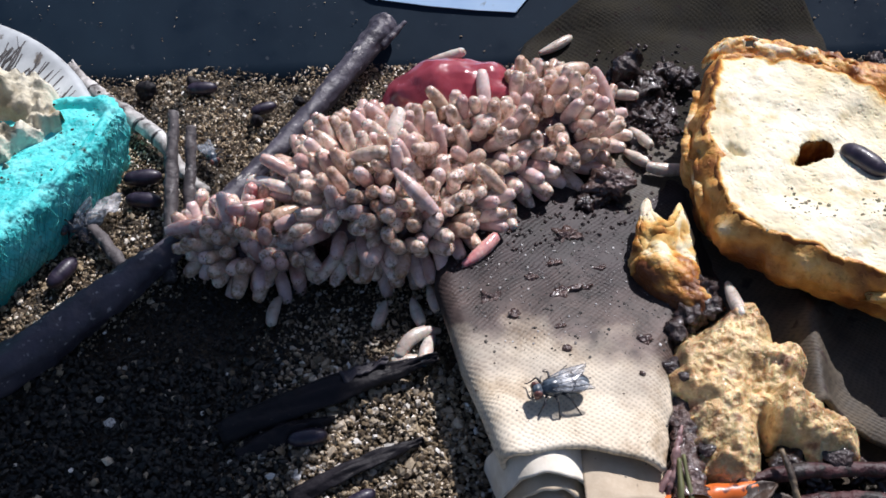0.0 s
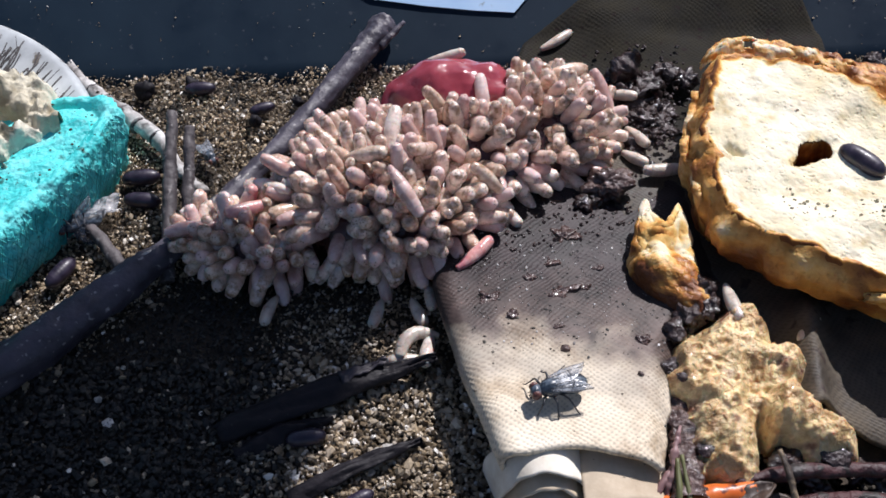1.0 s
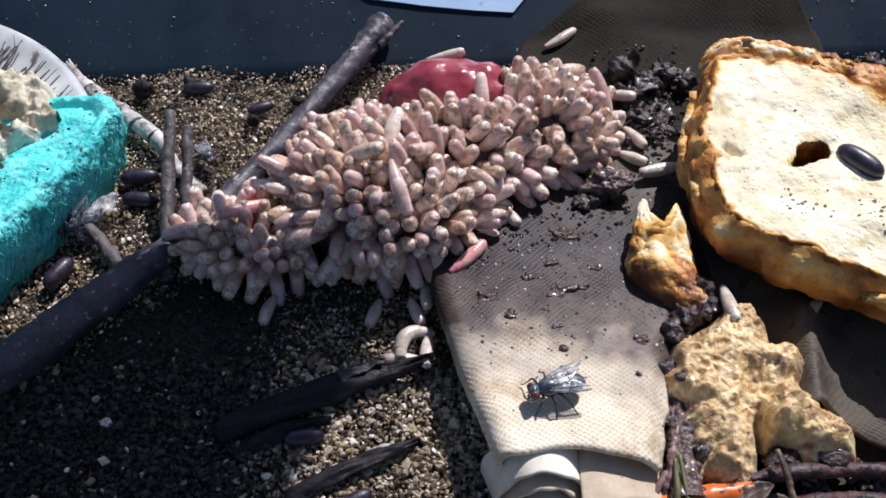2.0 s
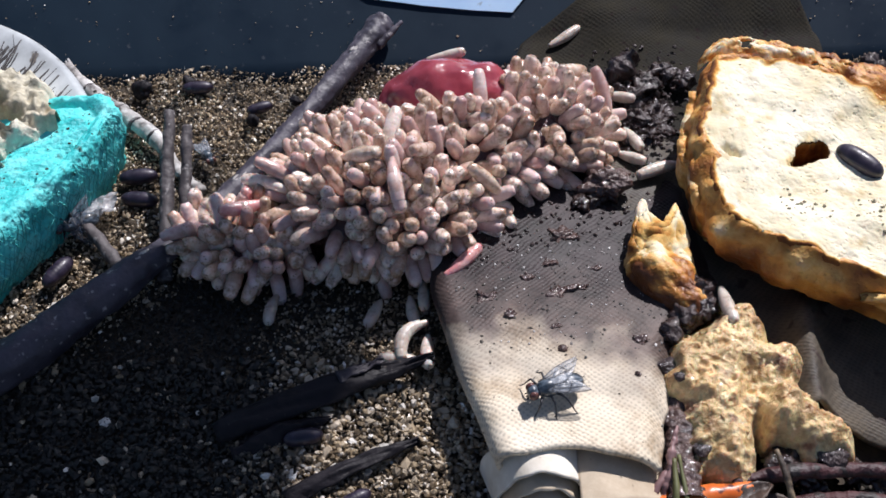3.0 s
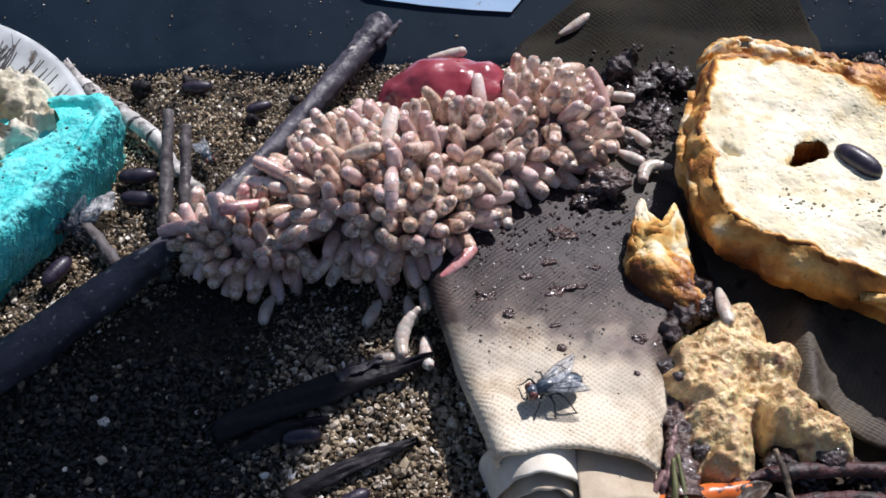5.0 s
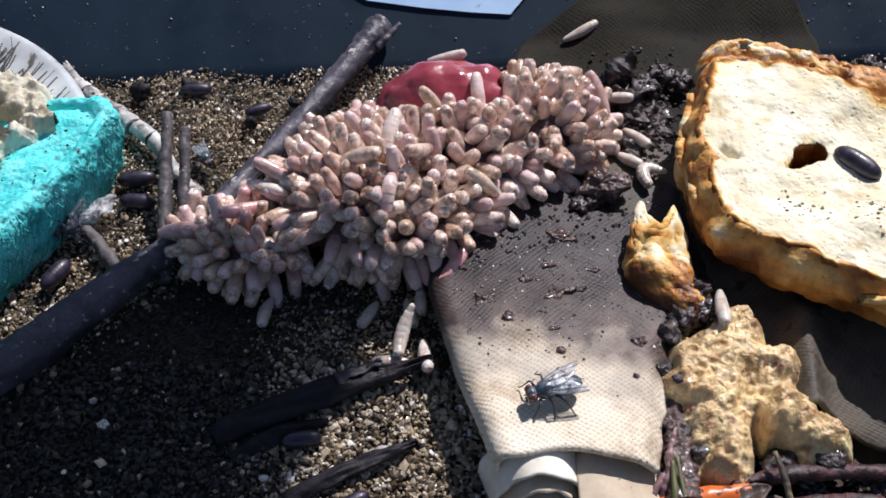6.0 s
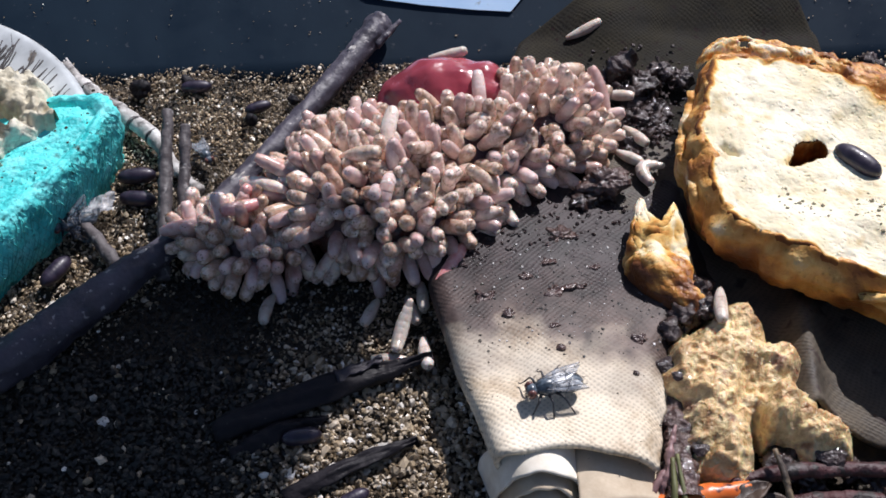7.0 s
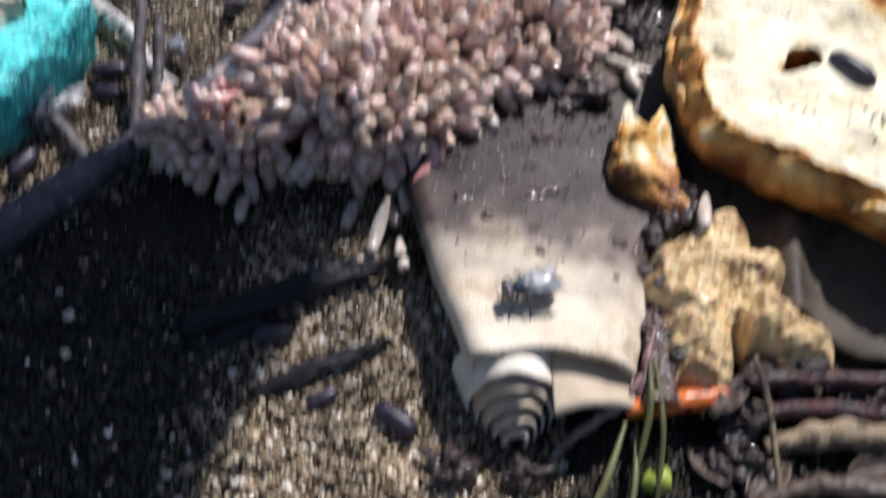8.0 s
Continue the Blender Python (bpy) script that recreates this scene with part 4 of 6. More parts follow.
    # the loose, blood-fed ones at the heap's end by the twigs
    for lab, mat_, L, p, d, sp in (("grey-pink maggot reaching out of the heap", M_ROSE, 9.0, (-40.0, -2.4, 9.6), (-0.98, 0.02, -0.12), 0.0),
                                   ("long grey-pink maggot standing up in the heap", M_ROSE, 9.4, (-37.8, -3.6, 6.5), (-0.05, 0.45, 0.9), 1.0),
                                   ("wet pink maggot lying on the heap", M_PINK, 8.6, (-30.5, 1.2, 11.6), (-0.82, -0.52, 0.1), 2.0),
                                   ("wet pink maggot curled on the heap", M_PINK, 6.5, (-35.0, 3.6, 7.0), (0.05, -0.2, 0.95), 0.5),
                                   ("thick rosy maggot lying on the heap", M_ROSE, 9.4, (-24.5, 3.5, 13.0), (-0.75, 0.45, 0.35), 0.0)):
        place_larva(lab, L, 1.25, 18, mat_, [(t, (p[0] + 0.25 * math.sin(t + sp), p[1] + 0.2 * math.cos(0.8 * t), p[2]), (d[0] + 0.06 * math.sin(0.9 * t), d[1] + 0.06 * math.cos(1.1 * t + sp), d[2]), sp)
                                             for t in (0.0, 1.0, 2.0, 3.0, 4.0, 5.0, 6.0, 7.0, 8.0)])
    # low between heap and loaf
    rng = random.Random(21)
    for x, y, z, dx, dy in ((31.0, 33.0, 7.2, 0.6, -0.1), (34.0, 24.5, 6.4, 0.5, -0.7), (32.5, 18.5, 6.2, 0.5, -0.6), (29.5, 14.5, 6.2, 0.3, -0.8), (9.5, 3.4, 8.0, 0.3, -0.7),
                            (-11, -12.5, 1.4, -0.2, -0.8), (-6, -12.2, 1.6, 0.2, -0.9), (-3.5, -10.0, 3.0, 0.1, -0.9), (-29, -11.5, 1.2, -0.3, -0.7)):
        z2 = 0.1 if z > 2 else 0.05
        rows = [(t, (x + rng.uniform(-.3, .3), y + rng.uniform(-.3, .3), z), (dx + rng.uniform(-.15, .15), dy + rng.uniform(-.15, .15), z2), 0) for t in (0.0, 1.5, 3.0, 4.5, 6.0, 8.0)]
        place_larva("pale maggot straying at the foot of the heap", rng.uniform(5.0, 7.0), 1.1, rng.uniform(-15, 35), M_PALE, rows)


# ---- cloth ----
def cloth_left(y):
    """Where the roll's left flank stands, by y."""
    return float(np.interp(y, (-56, -50, -44, -32, -14, 0, 20), (9.6, 7.9, 6.0, 2.0, -2.4, -3.0, -2.0)))


def cloth_z(x, y):
    d = x - cloth_left(y)
    top = float(np.interp(y, (-52, -40, -25, -10, 5, 30, 50), (12.6, 12.2, 10.6, 8.6, 7.4, 5.5, 4.0)))
    z = top * math.sqrt(max(0.0, 1 - (1 - min(d, 3.6) / 3.6) ** 2))
    if d > 12:
        z -= min(2.0, 0.004 * (d - 12) ** 2)
    r = cloth_right(y) - x
    if r < 5:
        z -= 3.5 * (1 - max(0.0, r) / 5) ** 2
    return z + 0.5 * fbm(x, y, 1.0, 0.06)


def cloth_right(y):
    return float(np.interp(y, (-52, -40, -28, -20, -12), (31.0, 33.5, 36.5, 40.0, 47.0))) + 0.6 * nz(0.0, y, 3.0, 0.4)


def build_cloth():
    cloth = thing("folded_cloth", "tan ribbed cloth, folded, rolled and soaked dark by juices", "cloth")
    nu, nv = 90, 100
    verts, uvs = [], []
    for j in range(nv):
        for i in range(nu):
            y = -48.6 + 80.6 * j / (nv - 1)
            s = i / (nu - 1)
            # the near edge lies a little further back towards its right end
            y += max(0.0, 1 - j / 12) * (1.6 * math.exp(-((s - 0.5) / 0.22) ** 2) - 0.6 * s)
            x0 = cloth_left(y)
            if s < 0.22:  # the near-side edge curls under
                a = radians(-75 + 165 * s / 0.22)
                x = x0 + 3.2 * (1 - math.cos(a))
                verts.append((x, y, cloth_z(x0 + 3.6, y) - 3.2 + 3.2 * math.sin(a)))
                uvs.append((x0 + 3.6 - 9 + 9 * s / 0.22, y - 0.14 * (x0 - 5.4 + 9 * s / 0.22)))
                continue
            else:
                x = x0 + 3.6 + (s - 0.22) / 0.78 * (cloth_right(y) - x0 - 3.6)
            verts.append((x, y, cloth_z(x, y)))
            uvs.append((x, y - 0.14 * x))
    ob = part("top_layer", mesh_of("top_layer", verts, grid_faces(nu, nv), M_CLOTH, uvs), cloth)
    thick(ob, 0.9)
    # turns of the roll, seen at its near end: each a curved strip with a pale cut edge
    for k, (cx, rx, rz, y0, flare) in enumerate(((14.6, 6.6, 10.7, -51.2, 0.24), (14.4, 5.3, 8.9, -52.8, 0.16), (14.2, 4.1, 7.2, -54.3, 0.16), (14.0, 2.9, 5.4, -55.8, 0.16), (13.8, 1.6, 3.6, -57.0, 0.1))):
        n, m = 64, 18
        verts = []
        for j in range(m):
            back = j / (m - 1)
            for i in range(n):
                a = radians(186 - 196 * i / (n - 1))
                grow = (1.0 + flare * back) * (1 + 0.03 * nz(i * 0.08, k * 3.0, j * 0.05))
                y = y0 + 6.5 * back + 0.5 * nz(i * 0.12, k * 5.0)
                cs, sn = math.cos(a), math.sin(a)
                verts.append((cx + rx * cs * grow - 0.12 * (y + 52) + 0.25 * k * sn, y, 0.8 + rz * (max(0.0, sn) ** 0.85 * (1 + 0.01 * back) if sn > 0 else 0.1 * sn)))
        st = part("rolled_layer", mesh_of("rolled_layer", verts, grid_faces(n, m), [M_LINING if k else M_CUT, M_CUT]), cloth)
        s = st.modifiers.new("thickness", "SOLIDIFY")
        s.thickness, s.offset, s.material_offset_rim, s.use_rim = 0.5 * MM, 0, 1, True
    # a loose turn that runs off to the right under the crumb
    verts = []
    n, m = 34, 12
    for j in range(m):
        for i in range(n):
            u = i / (n - 1)
            x = 19.5 + 12.5 * u
            z = 8.6 + 1.3 * math.sin(u * 3.4 + 0.2) - 2.5 * u * u + 0.25 * nz(x, j, 0, 0.3)
            verts.append((x, -56.0 + 3.0 * u + 10 * j / (m - 1), z))
    st = part("loose_layer", mesh_of("loose_layer", verts, grid_faces(n, m), [M_LINING, M_CUT]), cloth)
    s = st.modifiers.new("thickness", "SOLIDIFY")
    s.thickness, s.offset, s.material_offset_rim = 1.0 * MM, 0, 1
    # the part that runs out beside the crumb, with a raised fold
    verts, uvs = [], []
    nu, nv = 90, 44
    for j in range(nv):
        for i in range(nu):
            x = 30 + 78 * i / (nu - 1)
            front = float(np.interp(x, (30, 50, 56, 60, 64, 67, 80, 108), (-42.0, -40.0, -37.4, -37.2, -40.6, -42.6, -44.0, -44.0))) + 0.4 * nz(x, 3.0, 0.0, 0.4)
            y = front + (24 - front) * (j / (nv - 1)) ** 1.15
            fold = 4.2 * math.exp(-((x - 57.5 - 0.10 * (y + 30)) / 2.6) ** 2) * max(0, min(1, (-12 - y) / 8))
            lip = 1.4 * math.exp(-(y - front) / 3.0) * math.sin((x - 50) * 0.30)
            z = 5.2 + fold + lip + 0.7 * fbm(x, y, 4, 0.07) - 0.04 * max(0, -y - 20)
            verts.append((x, y, z))
            uvs.append((x + 0.4 * y, y))
    ob = part("side_flap", mesh_of("side_flap", verts, grid_faces(nu, nv), M_SIDE, uvs), cloth)
    thick(ob, 0.9)
    # the end that rises on the tray's side behind the heap
    verts, uvs = [], []
    nu, nv = 70, 40
    for j in range(nv):
        for i in range(nu):
            s, t = i / (nu - 1), j / (nv - 1)
            y = 26 + 60 * t
            lo = 8 + 8 * min(1, t / 0.45) + 34 * max(0, t - 0.45) / 0.4
            hi = 78 - 22 * max(0, t - 0.48)
            x = lo + (hi - lo) * s
            z = max(3.5, wall_z(x, y) + 1.4) + 3.0 * math.exp(-((x - 36) / 9) ** 2 - ((y - 56) / 6) ** 2) + 0.9 * fbm(x, y, 9, 0.06)
            verts.append((x, y, z))
            uvs.append((x, y))
    ob = part("back_flap", mesh_of("back_flap", verts, grid_faces(nu, nv), M_WET, uvs), cloth, "soaked brown end of the cloth")
    thick(ob, 0.9)
    # crumbs of dirt pressed on the cloth
    rng = random.Random(8)
    bits = []
    for k in range(650):
        x, y = rng.uniform(0, 40), rng.uniform(-50, 6)
        if rng.random() < 0.72:
            y = rng.uniform(-32, 6)
        d = x - cloth_left(y)
        if d < 3 or (12 < x < 26 and -47 < y < -33 and rng.random() < 0.8):
            continue
        r = 0.07 + 0.28 * rng.random() ** 4
        bits.append(lump(r, r * rng.uniform(0.5, 1.2), r * 0.45, 0.4, 2, rng.uniform(0, 90), 1, (x, y, cloth_z(x, y) + 0.05)))
    v, f = join(*bits)
    tagged(part("dirt_specks", mesh_of("dirt_specks", v, f, M_DIRT_SHADE, smooth=False)), "dark dirt specks strewn on the wet cloth", "dirt", kind="stuff")
    # pale specks that paint glints onto the soaked half
    bits = []
    for k in range(1000):
        x, y = rng.uniform(-1, 40), rng.gauss(-10, 9)
        if x - cloth_left(y) < 2 or y > 8 or y < -30 or x > cloth_right(y) - 2:
            continue
        r = 0.05 + 0.2 * rng.random() ** 3
        bits.append(lump(r, r * rng.uniform(0.6, 1.5), r * 0.7, 0.2, 2, rng.uniform(0, 90), 1, (x, y, cloth_z(x, y) + 0.06)))
    v, f = join(*bits)
    tagged(part("wet_grit", mesh_of("wet_grit", v, f, M_GLINT, smooth=False)), "tiny pale specks painting glints on the wet cloth", "grit", kind="stuff")
    for x, y, a, b in ((20.2, -3.2, 2.6, 1.7), (6.8, -18.4, 1.7, 1.0), (18.5, -16.8, 2.8, 1.0), (10.7, -22.2, 1.2, 0.8), (17.6, -24.6, 0.9, 0.6), (31, -26.2, 1.5, 0.9),
                       (18.0, -29.2, 0.7, 0.5), (17.6, -9.6, 1.1, 1.0), (25.5, -10.2, 1.0, 0.5), (29.5, -33.8, 0.45, 0.4), (22, -15.6, 1.4, 0.6), (13.6, -13.4, 1.0, 0.7)):
        v, f = lump(a, b, 0.4, 1.0, 0.9, x * 3.1, 4, (0, 0, 0))
        ob = part("dirt_crumb", mesh_of("dirt_crumb", v, f, M_MUCK))
        ob.matrix_basis = pose(x * MM, y * MM, (cloth_z(x, y) + 0.05) * MM, 4 if y < -20 else 0, 0, 15)
        tagged(ob, "dark wet crumb of dirt stuck on the cloth", "dirt", "dirt crumbs on the cloth")


# ---- bread ----
LOAF = [(50.4, 28.6), (48.0, 25.0), (46.0, 17.0), (43.8, 9.0), (45.0, 4.8), (44.9, -2.6), (46.6, -8.8), (49.2, -11.8), (53.0, -13.8), (60.5, -17.2), (68.4, -20.8),
        (78.0, -27.0), (90.0, -28.0), (97.0, -14.0), (97.0, 0.0), (90.0, 9.5), (78.0, 17.5), (72.5, 22.7), (68.0, 26.4), (61.4, 28.8), (54.0, 29.9)]


def loaf_rim(n):
    # one closed turn, evenly spaced
    seg = spline(np.vstack([LOAF[-1:], LOAF, LOAF[:1]]), 600)
    k = 600 // (len(LOAF) + 1)
    seg = np.vstack([seg[k:], seg[:1] * 0 + seg[k]])
    d = np.concatenate([[0], np.cumsum(np.hypot(*np.diff(seg, axis=0).T))])
    t = np.linspace(0, d[-1], n, endpoint=False)
    return np.stack([np.interp(t, d, seg[:, 0]), np.interp(t, d, seg[:, 1])], 1)


def loaf_hollow(x, y):
    """How far a place lies from the torn hollow's middle: 1 on its rim."""
    hx, hy = (x - 62.4) / (3.2 + 1.3 * fbm(x, y, 1, 0.35)), (y - 6.2 - 0.4 * (x - 62.4)) / (2.7 + 1.2 * fbm(x, y, 8, 0.4))
    return hx * hx + hy * hy


def loaf_top(x, y):
    z = 19.6 + 0.035 * (y - 5) - 0.012 * (x - 60)
    z += 1.7 * fbm(x, y, 2.0, 0.05) + 0.22 * fbm(x, y, 5.0, 0.5) - 0.35 * max(0.0, 0.3 - noise.voronoi(Vector((x * 0.9, y * 0.9, 0.0)))[0][0]) * 2
    z += 0.25 * fbm(x, y, 12.0, 0.16)
    z -= 1.8 * math.exp(-((x - 72) / 13) ** 2 - ((y - 2) / 13) ** 2)
    z -= 1.2 / (1 + loaf_hollow(x, y) ** 4)
    dx, dy = (x - 48.6) / (1.2 + 0.7 * nz(x, y, 5, 0.8)), (y - 5.2 + 0.6 * (x - 48.6)) / (0.9 + 0.5 * nz(x, y, 6, 0.9))
    z -= 2.2 / (1 + (dx * dx + dy * dy) ** 2.5)
    z -= 1.6 * math.exp(-((x - 58.8) / 1.4) ** 2 - ((y - 28.0) / 1.6) ** 2)
    return z


def build_bread():
    loaf = thing("bread_slice", "thick torn slice of white bread with browned crust", "bread")
    n, m = 320, 110
    rim = loaf_rim(n)
    mid = np.array([66.0, 0.0])
    verts, toast = [], []
    for j in range(m):
        s = (j / (m - 1)) ** 0.8
        for i in range(n):
            q = mid + (rim[i] - mid) * s
            edge = 0.4 + 0.6 * fbm(rim[i][0], rim[i][1], 3.0, 0.4)
            q = q + (rim[i] - mid) / np.linalg.norm(rim[i] - mid) * edge * s
            z = loaf_top(q[0], q[1]) - 1.0 * max(0, (s - 0.965) / 0.035) ** 2 + 0.5 * max(0, (s - 0.9) / 0.1) * fbm(q[0], q[1], 6.0, 0.5)
            verts.append((q[0], q[1], z))
            se = s + 0.03 * fbm(q[0], q[1], 7.0, 0.35)
            toast.append(0.45 * math.exp(-0.9 * max(0.0, loaf_hollow(q[0], q[1]) - 0.9)) * (0.5 + nz(q[0], q[1], 9.0, 0.3)) + 0.14 * min(1.0, max(0.0, (q[0] - 68) / 12)) + 0.75 * min(1.0, max(0.0, (se - 0.945) / 0.04)) + 0.16 * max(0.0, (s - 0.88) / 0.12) ** 1.5 + 0.22 * max(0.0, (s - 0.55) / 0.45) * (0.5 + nz(q[0], q[1], 2.0, 0.1)))
    faces = [q for q in grid_faces(n, m, True) if min(loaf_hollow(*verts[k][:2]) for k in q) > 0.98]  # torn right through
    part("crumb", mesh_of("crumb", verts, faces, M_CRUMB, toast=toast), loaf)
    # the wall of the torn hollow, widening into the dark below
    verts, toast = [], []
    for j in range(14):
        for i in range(90):
            a = 2 * math.pi * i / 90
            r = next(d for d in np.arange(1.0, 9.0, 0.05) if loaf_hollow(62.4 + d * math.cos(a), 6.2 + d * math.sin(a)) > 0.96)
            x, y = 62.4 + r * math.cos(a), 6.2 + r * math.sin(a)
            wide = r + 0.14 * j + 0.5 * fbm(x, y, j * 0.5, 0.6) * min(1.0, j / 2)
            verts.append((62.4 + wide * math.cos(a), 6.2 + wide * math.sin(a), loaf_top(x, y) + 0.05 - 0.75 * j))
            # toast rises with depth: the hollow's darkness put into its brown
            toast.append(0.55 + 0.07 * j + 0.3 * fbm(x, y, j * 0.4, 0.5))
    part("hollow", mesh_of("hollow", verts, grid_faces(90, 14, True), M_CRUMB, toast=toast), loaf, "brown wall of the torn hollow, painted darker with depth")
    # the crust: a bulging, torn skirt round the slice and its underside
    prof = [(-1.6, -1.2), (-1.0, 0.1), (-0.1, 0.3), (0.9, -0.6), (1.7, -2.0), (2.1, -3.6), (2.2, -5.4), (1.6, -7.4), (0.4, -9.2), (-2.4, -10.6), (-6.0, -11.6), (-26.0, -11.8)]
    prof = spline(prof, 26)
    verts, toast = [], []
    for o, dz in prof:
        for i in range(n):
            r = rim[i]
            out = (r - mid) / np.linalg.norm(r - mid)
            base = loaf_top(*(mid + (r - mid) * 0.93)) - 0.5
            w = 1 + 0.75 * fbm(r[0], r[1], dz * 0.6, 0.13)
            torn = 1.0 * fbm(r[0], r[1], 4.0, 0.3) if -9 < dz < -2 else 0.6 * fbm(r[0], r[1], 4.0, 0.3) if dz > -1 else 0.0
            low = 0.6 * fbm(r[0], r[1], 8.0, 0.12)
            q = r + out * (o * w + 0.7 * fbm(r[0], r[1], dz, 0.4))
            verts.append((q[0], q[1], max(6.4 if dz < -9 else 0, base + dz * (1 + 0.06 * low) + torn)))
            pale = 0.10 * min(1.0, max(0.0, (52 - r[0]) / 5)) * min(1.0, max(0.0, (r[1] + 9) / 4))
            # browner downwards, which paints the shade of the lower crust into its colour
            toast.append(0.60 - pale + 0.14 * math.exp(-((dz + 0.2) / 0.8) ** 2) + 0.06 * min(5.0, max(0, -dz - 2.0)) + 0.35 * fbm(r[0], r[1], dz * 0.5, 0.15))
    part("crust", mesh_of("crust", verts, grid_faces(n, len(prof), True), M_CRUST, toast=toast), loaf, "golden-brown crust")
    # a thin flap of crust peeled off along the far edge, its end standing free
    line = spline([(47.4, 31.4, 16.6), (51.4, 35.0, 18.4), (57.6, 35.3, 18.8), (64.6, 33.3, 18.6), (68.5, 32.2, 18.4), (74.1, 29.2, 18.8), (80.6, 27.0, 18.8), (88.0, 24.0, 18.4), (96.0, 19.0, 17.6)], 170)
    verts, toast, faces = [], [], []
    for j in range(22):
        v = j / 21
        for i in range(170):
            u = i / 169
            x, y, z = line[i]
            w = float(np.interp(u, (0, 0.05, 0.14, 0.5, 0.65, 1.0), (0.5, 1.6, 3.6, 4.6, 7.0, 10.0))) * (1 + 0.2 * fbm(u * 9, 2.0, 5.0, 1.0))
            rag = 0.6 * fbm(u * 30, v * 4, 4.0, 1.0)
            verts.append((x - 0.15 * w * v, y - w * v + rag * 0.5 * (1 - v), z + 1.1 * math.sin(v * math.pi) * min(1.0, u * 7) - 1.0 * v * v + rag * 0.7 + 0.5 * fbm(x, y + v * w, 3.0, 0.4)))
            toast.append(0.40 + 0.28 * math.exp(-v / 0.18) + 0.34 * min(1.0, max(0.0, (u - 0.42) / 0.2)) * (1 - 0.6 * v) + 0.6 * fbm(u * 14, v * 3, 3.0, 1.0))
    for q in grid_faces(170, 22):
        j, i = divmod(q[0], 170)
        if not (0.25 < j / 21 < 0.9 and fbm(i * 0.07, j * 0.11, 6.0, 1.0) > 0.42):  # small tears
            faces.append(q)
    thick(part("crust_flap", mesh_of("crust_flap", verts, faces, M_CRUST, toast=toast), loaf, "thin peeled flap of golden crust"), 0.7, 0)
    # torn crust that stands off along the left and near edges
    for a, b, hi, off, lift in ((0.02, 0.20, 6.5, 1.7, -4.0), (0.34, 0.52, 3.4, 2.3, -0.4)):
        verts, toast = [], []
        k, mm_ = 120, 12
        for j in range(mm_):
            v = j / (mm_ - 1)
            for i in range(k):
                u = i / (k - 1)
                f = (a + (b - a) * u) % 1.0 * n
                r = rim[int(f) % n] * (1 - f % 1) + rim[(int(f) + 1) % n] * (f % 1)
                out = (r - mid) / np.linalg.norm(r - mid)
                end = math.sin(min(1, u * 6, (1 - u) * 6) * math.pi / 2)
                h = hi * end * (0.8 + 0.5 * fbm(u * 4, 3.0, a * 10, 1.0))
                q = r + out * (off - 1.8 * (1 - end) + 0.7 * v * v * 1.6 + 0.5 * fbm(u * 12, v * 2, a, 1.0))
                verts.append((q[0], q[1], 15.2 + lift - (0.03 * max(0.0, -8 - r[1]) if 0.2 < a < 0.3 else 0.0) + h * (v - 0.35) * 1.3 - 2.5 * (1 - end) + 0.4 * fbm(u * 20, v * 3, 1.0, 1.0)))
                toast.append(0.50 + 0.22 * (1 - v) + 0.5 * fbm(u * 7, v * 2, a, 1.0))
        st = part("torn_crust", mesh_of("torn_crust", verts, grid_faces(k, mm_), M_CRUST, toast=toast), loaf, "torn strip of crust")
        thick(st, 1.3, 0)
    # dried herbs and dirt on the crumb
    rng = random.Random(4)
    bits = []
    for k in range(190):
        if k < 70:
            x, y = rng.gauss(71.5, 2.0), rng.gauss(-8.0, 2.2)
        elif k < 110:
            x, y = rng.gauss(58, 2.5), rng.gauss(-6.5, 2.0)
        else:
            x, y = rng.uniform(44, 92), rng.uniform(-14, 28)
        if (x - 62.2) ** 2 + (y - 6) ** 2 < 18 or y < -12 - 0.42 * (x - 46):
            continue
        if k >= 145:
            continue
        r = 0.07 + 0.27 * rng.random() ** 2
        bits.append(lump(r, r * rng.uniform(0.3, 1), r * 0.4, 0.9, 3, rng.uniform(0, 90), 2, (x, y, loaf_top(x, y) + 0.1)))
    v, f = join(*bits)
    tagged(part("herb_flecks", mesh_of("herb_flecks", v, f, M_HERB, smooth=False)), "dried herb flecks scattered on the bread", "herbs", kind="stuff")


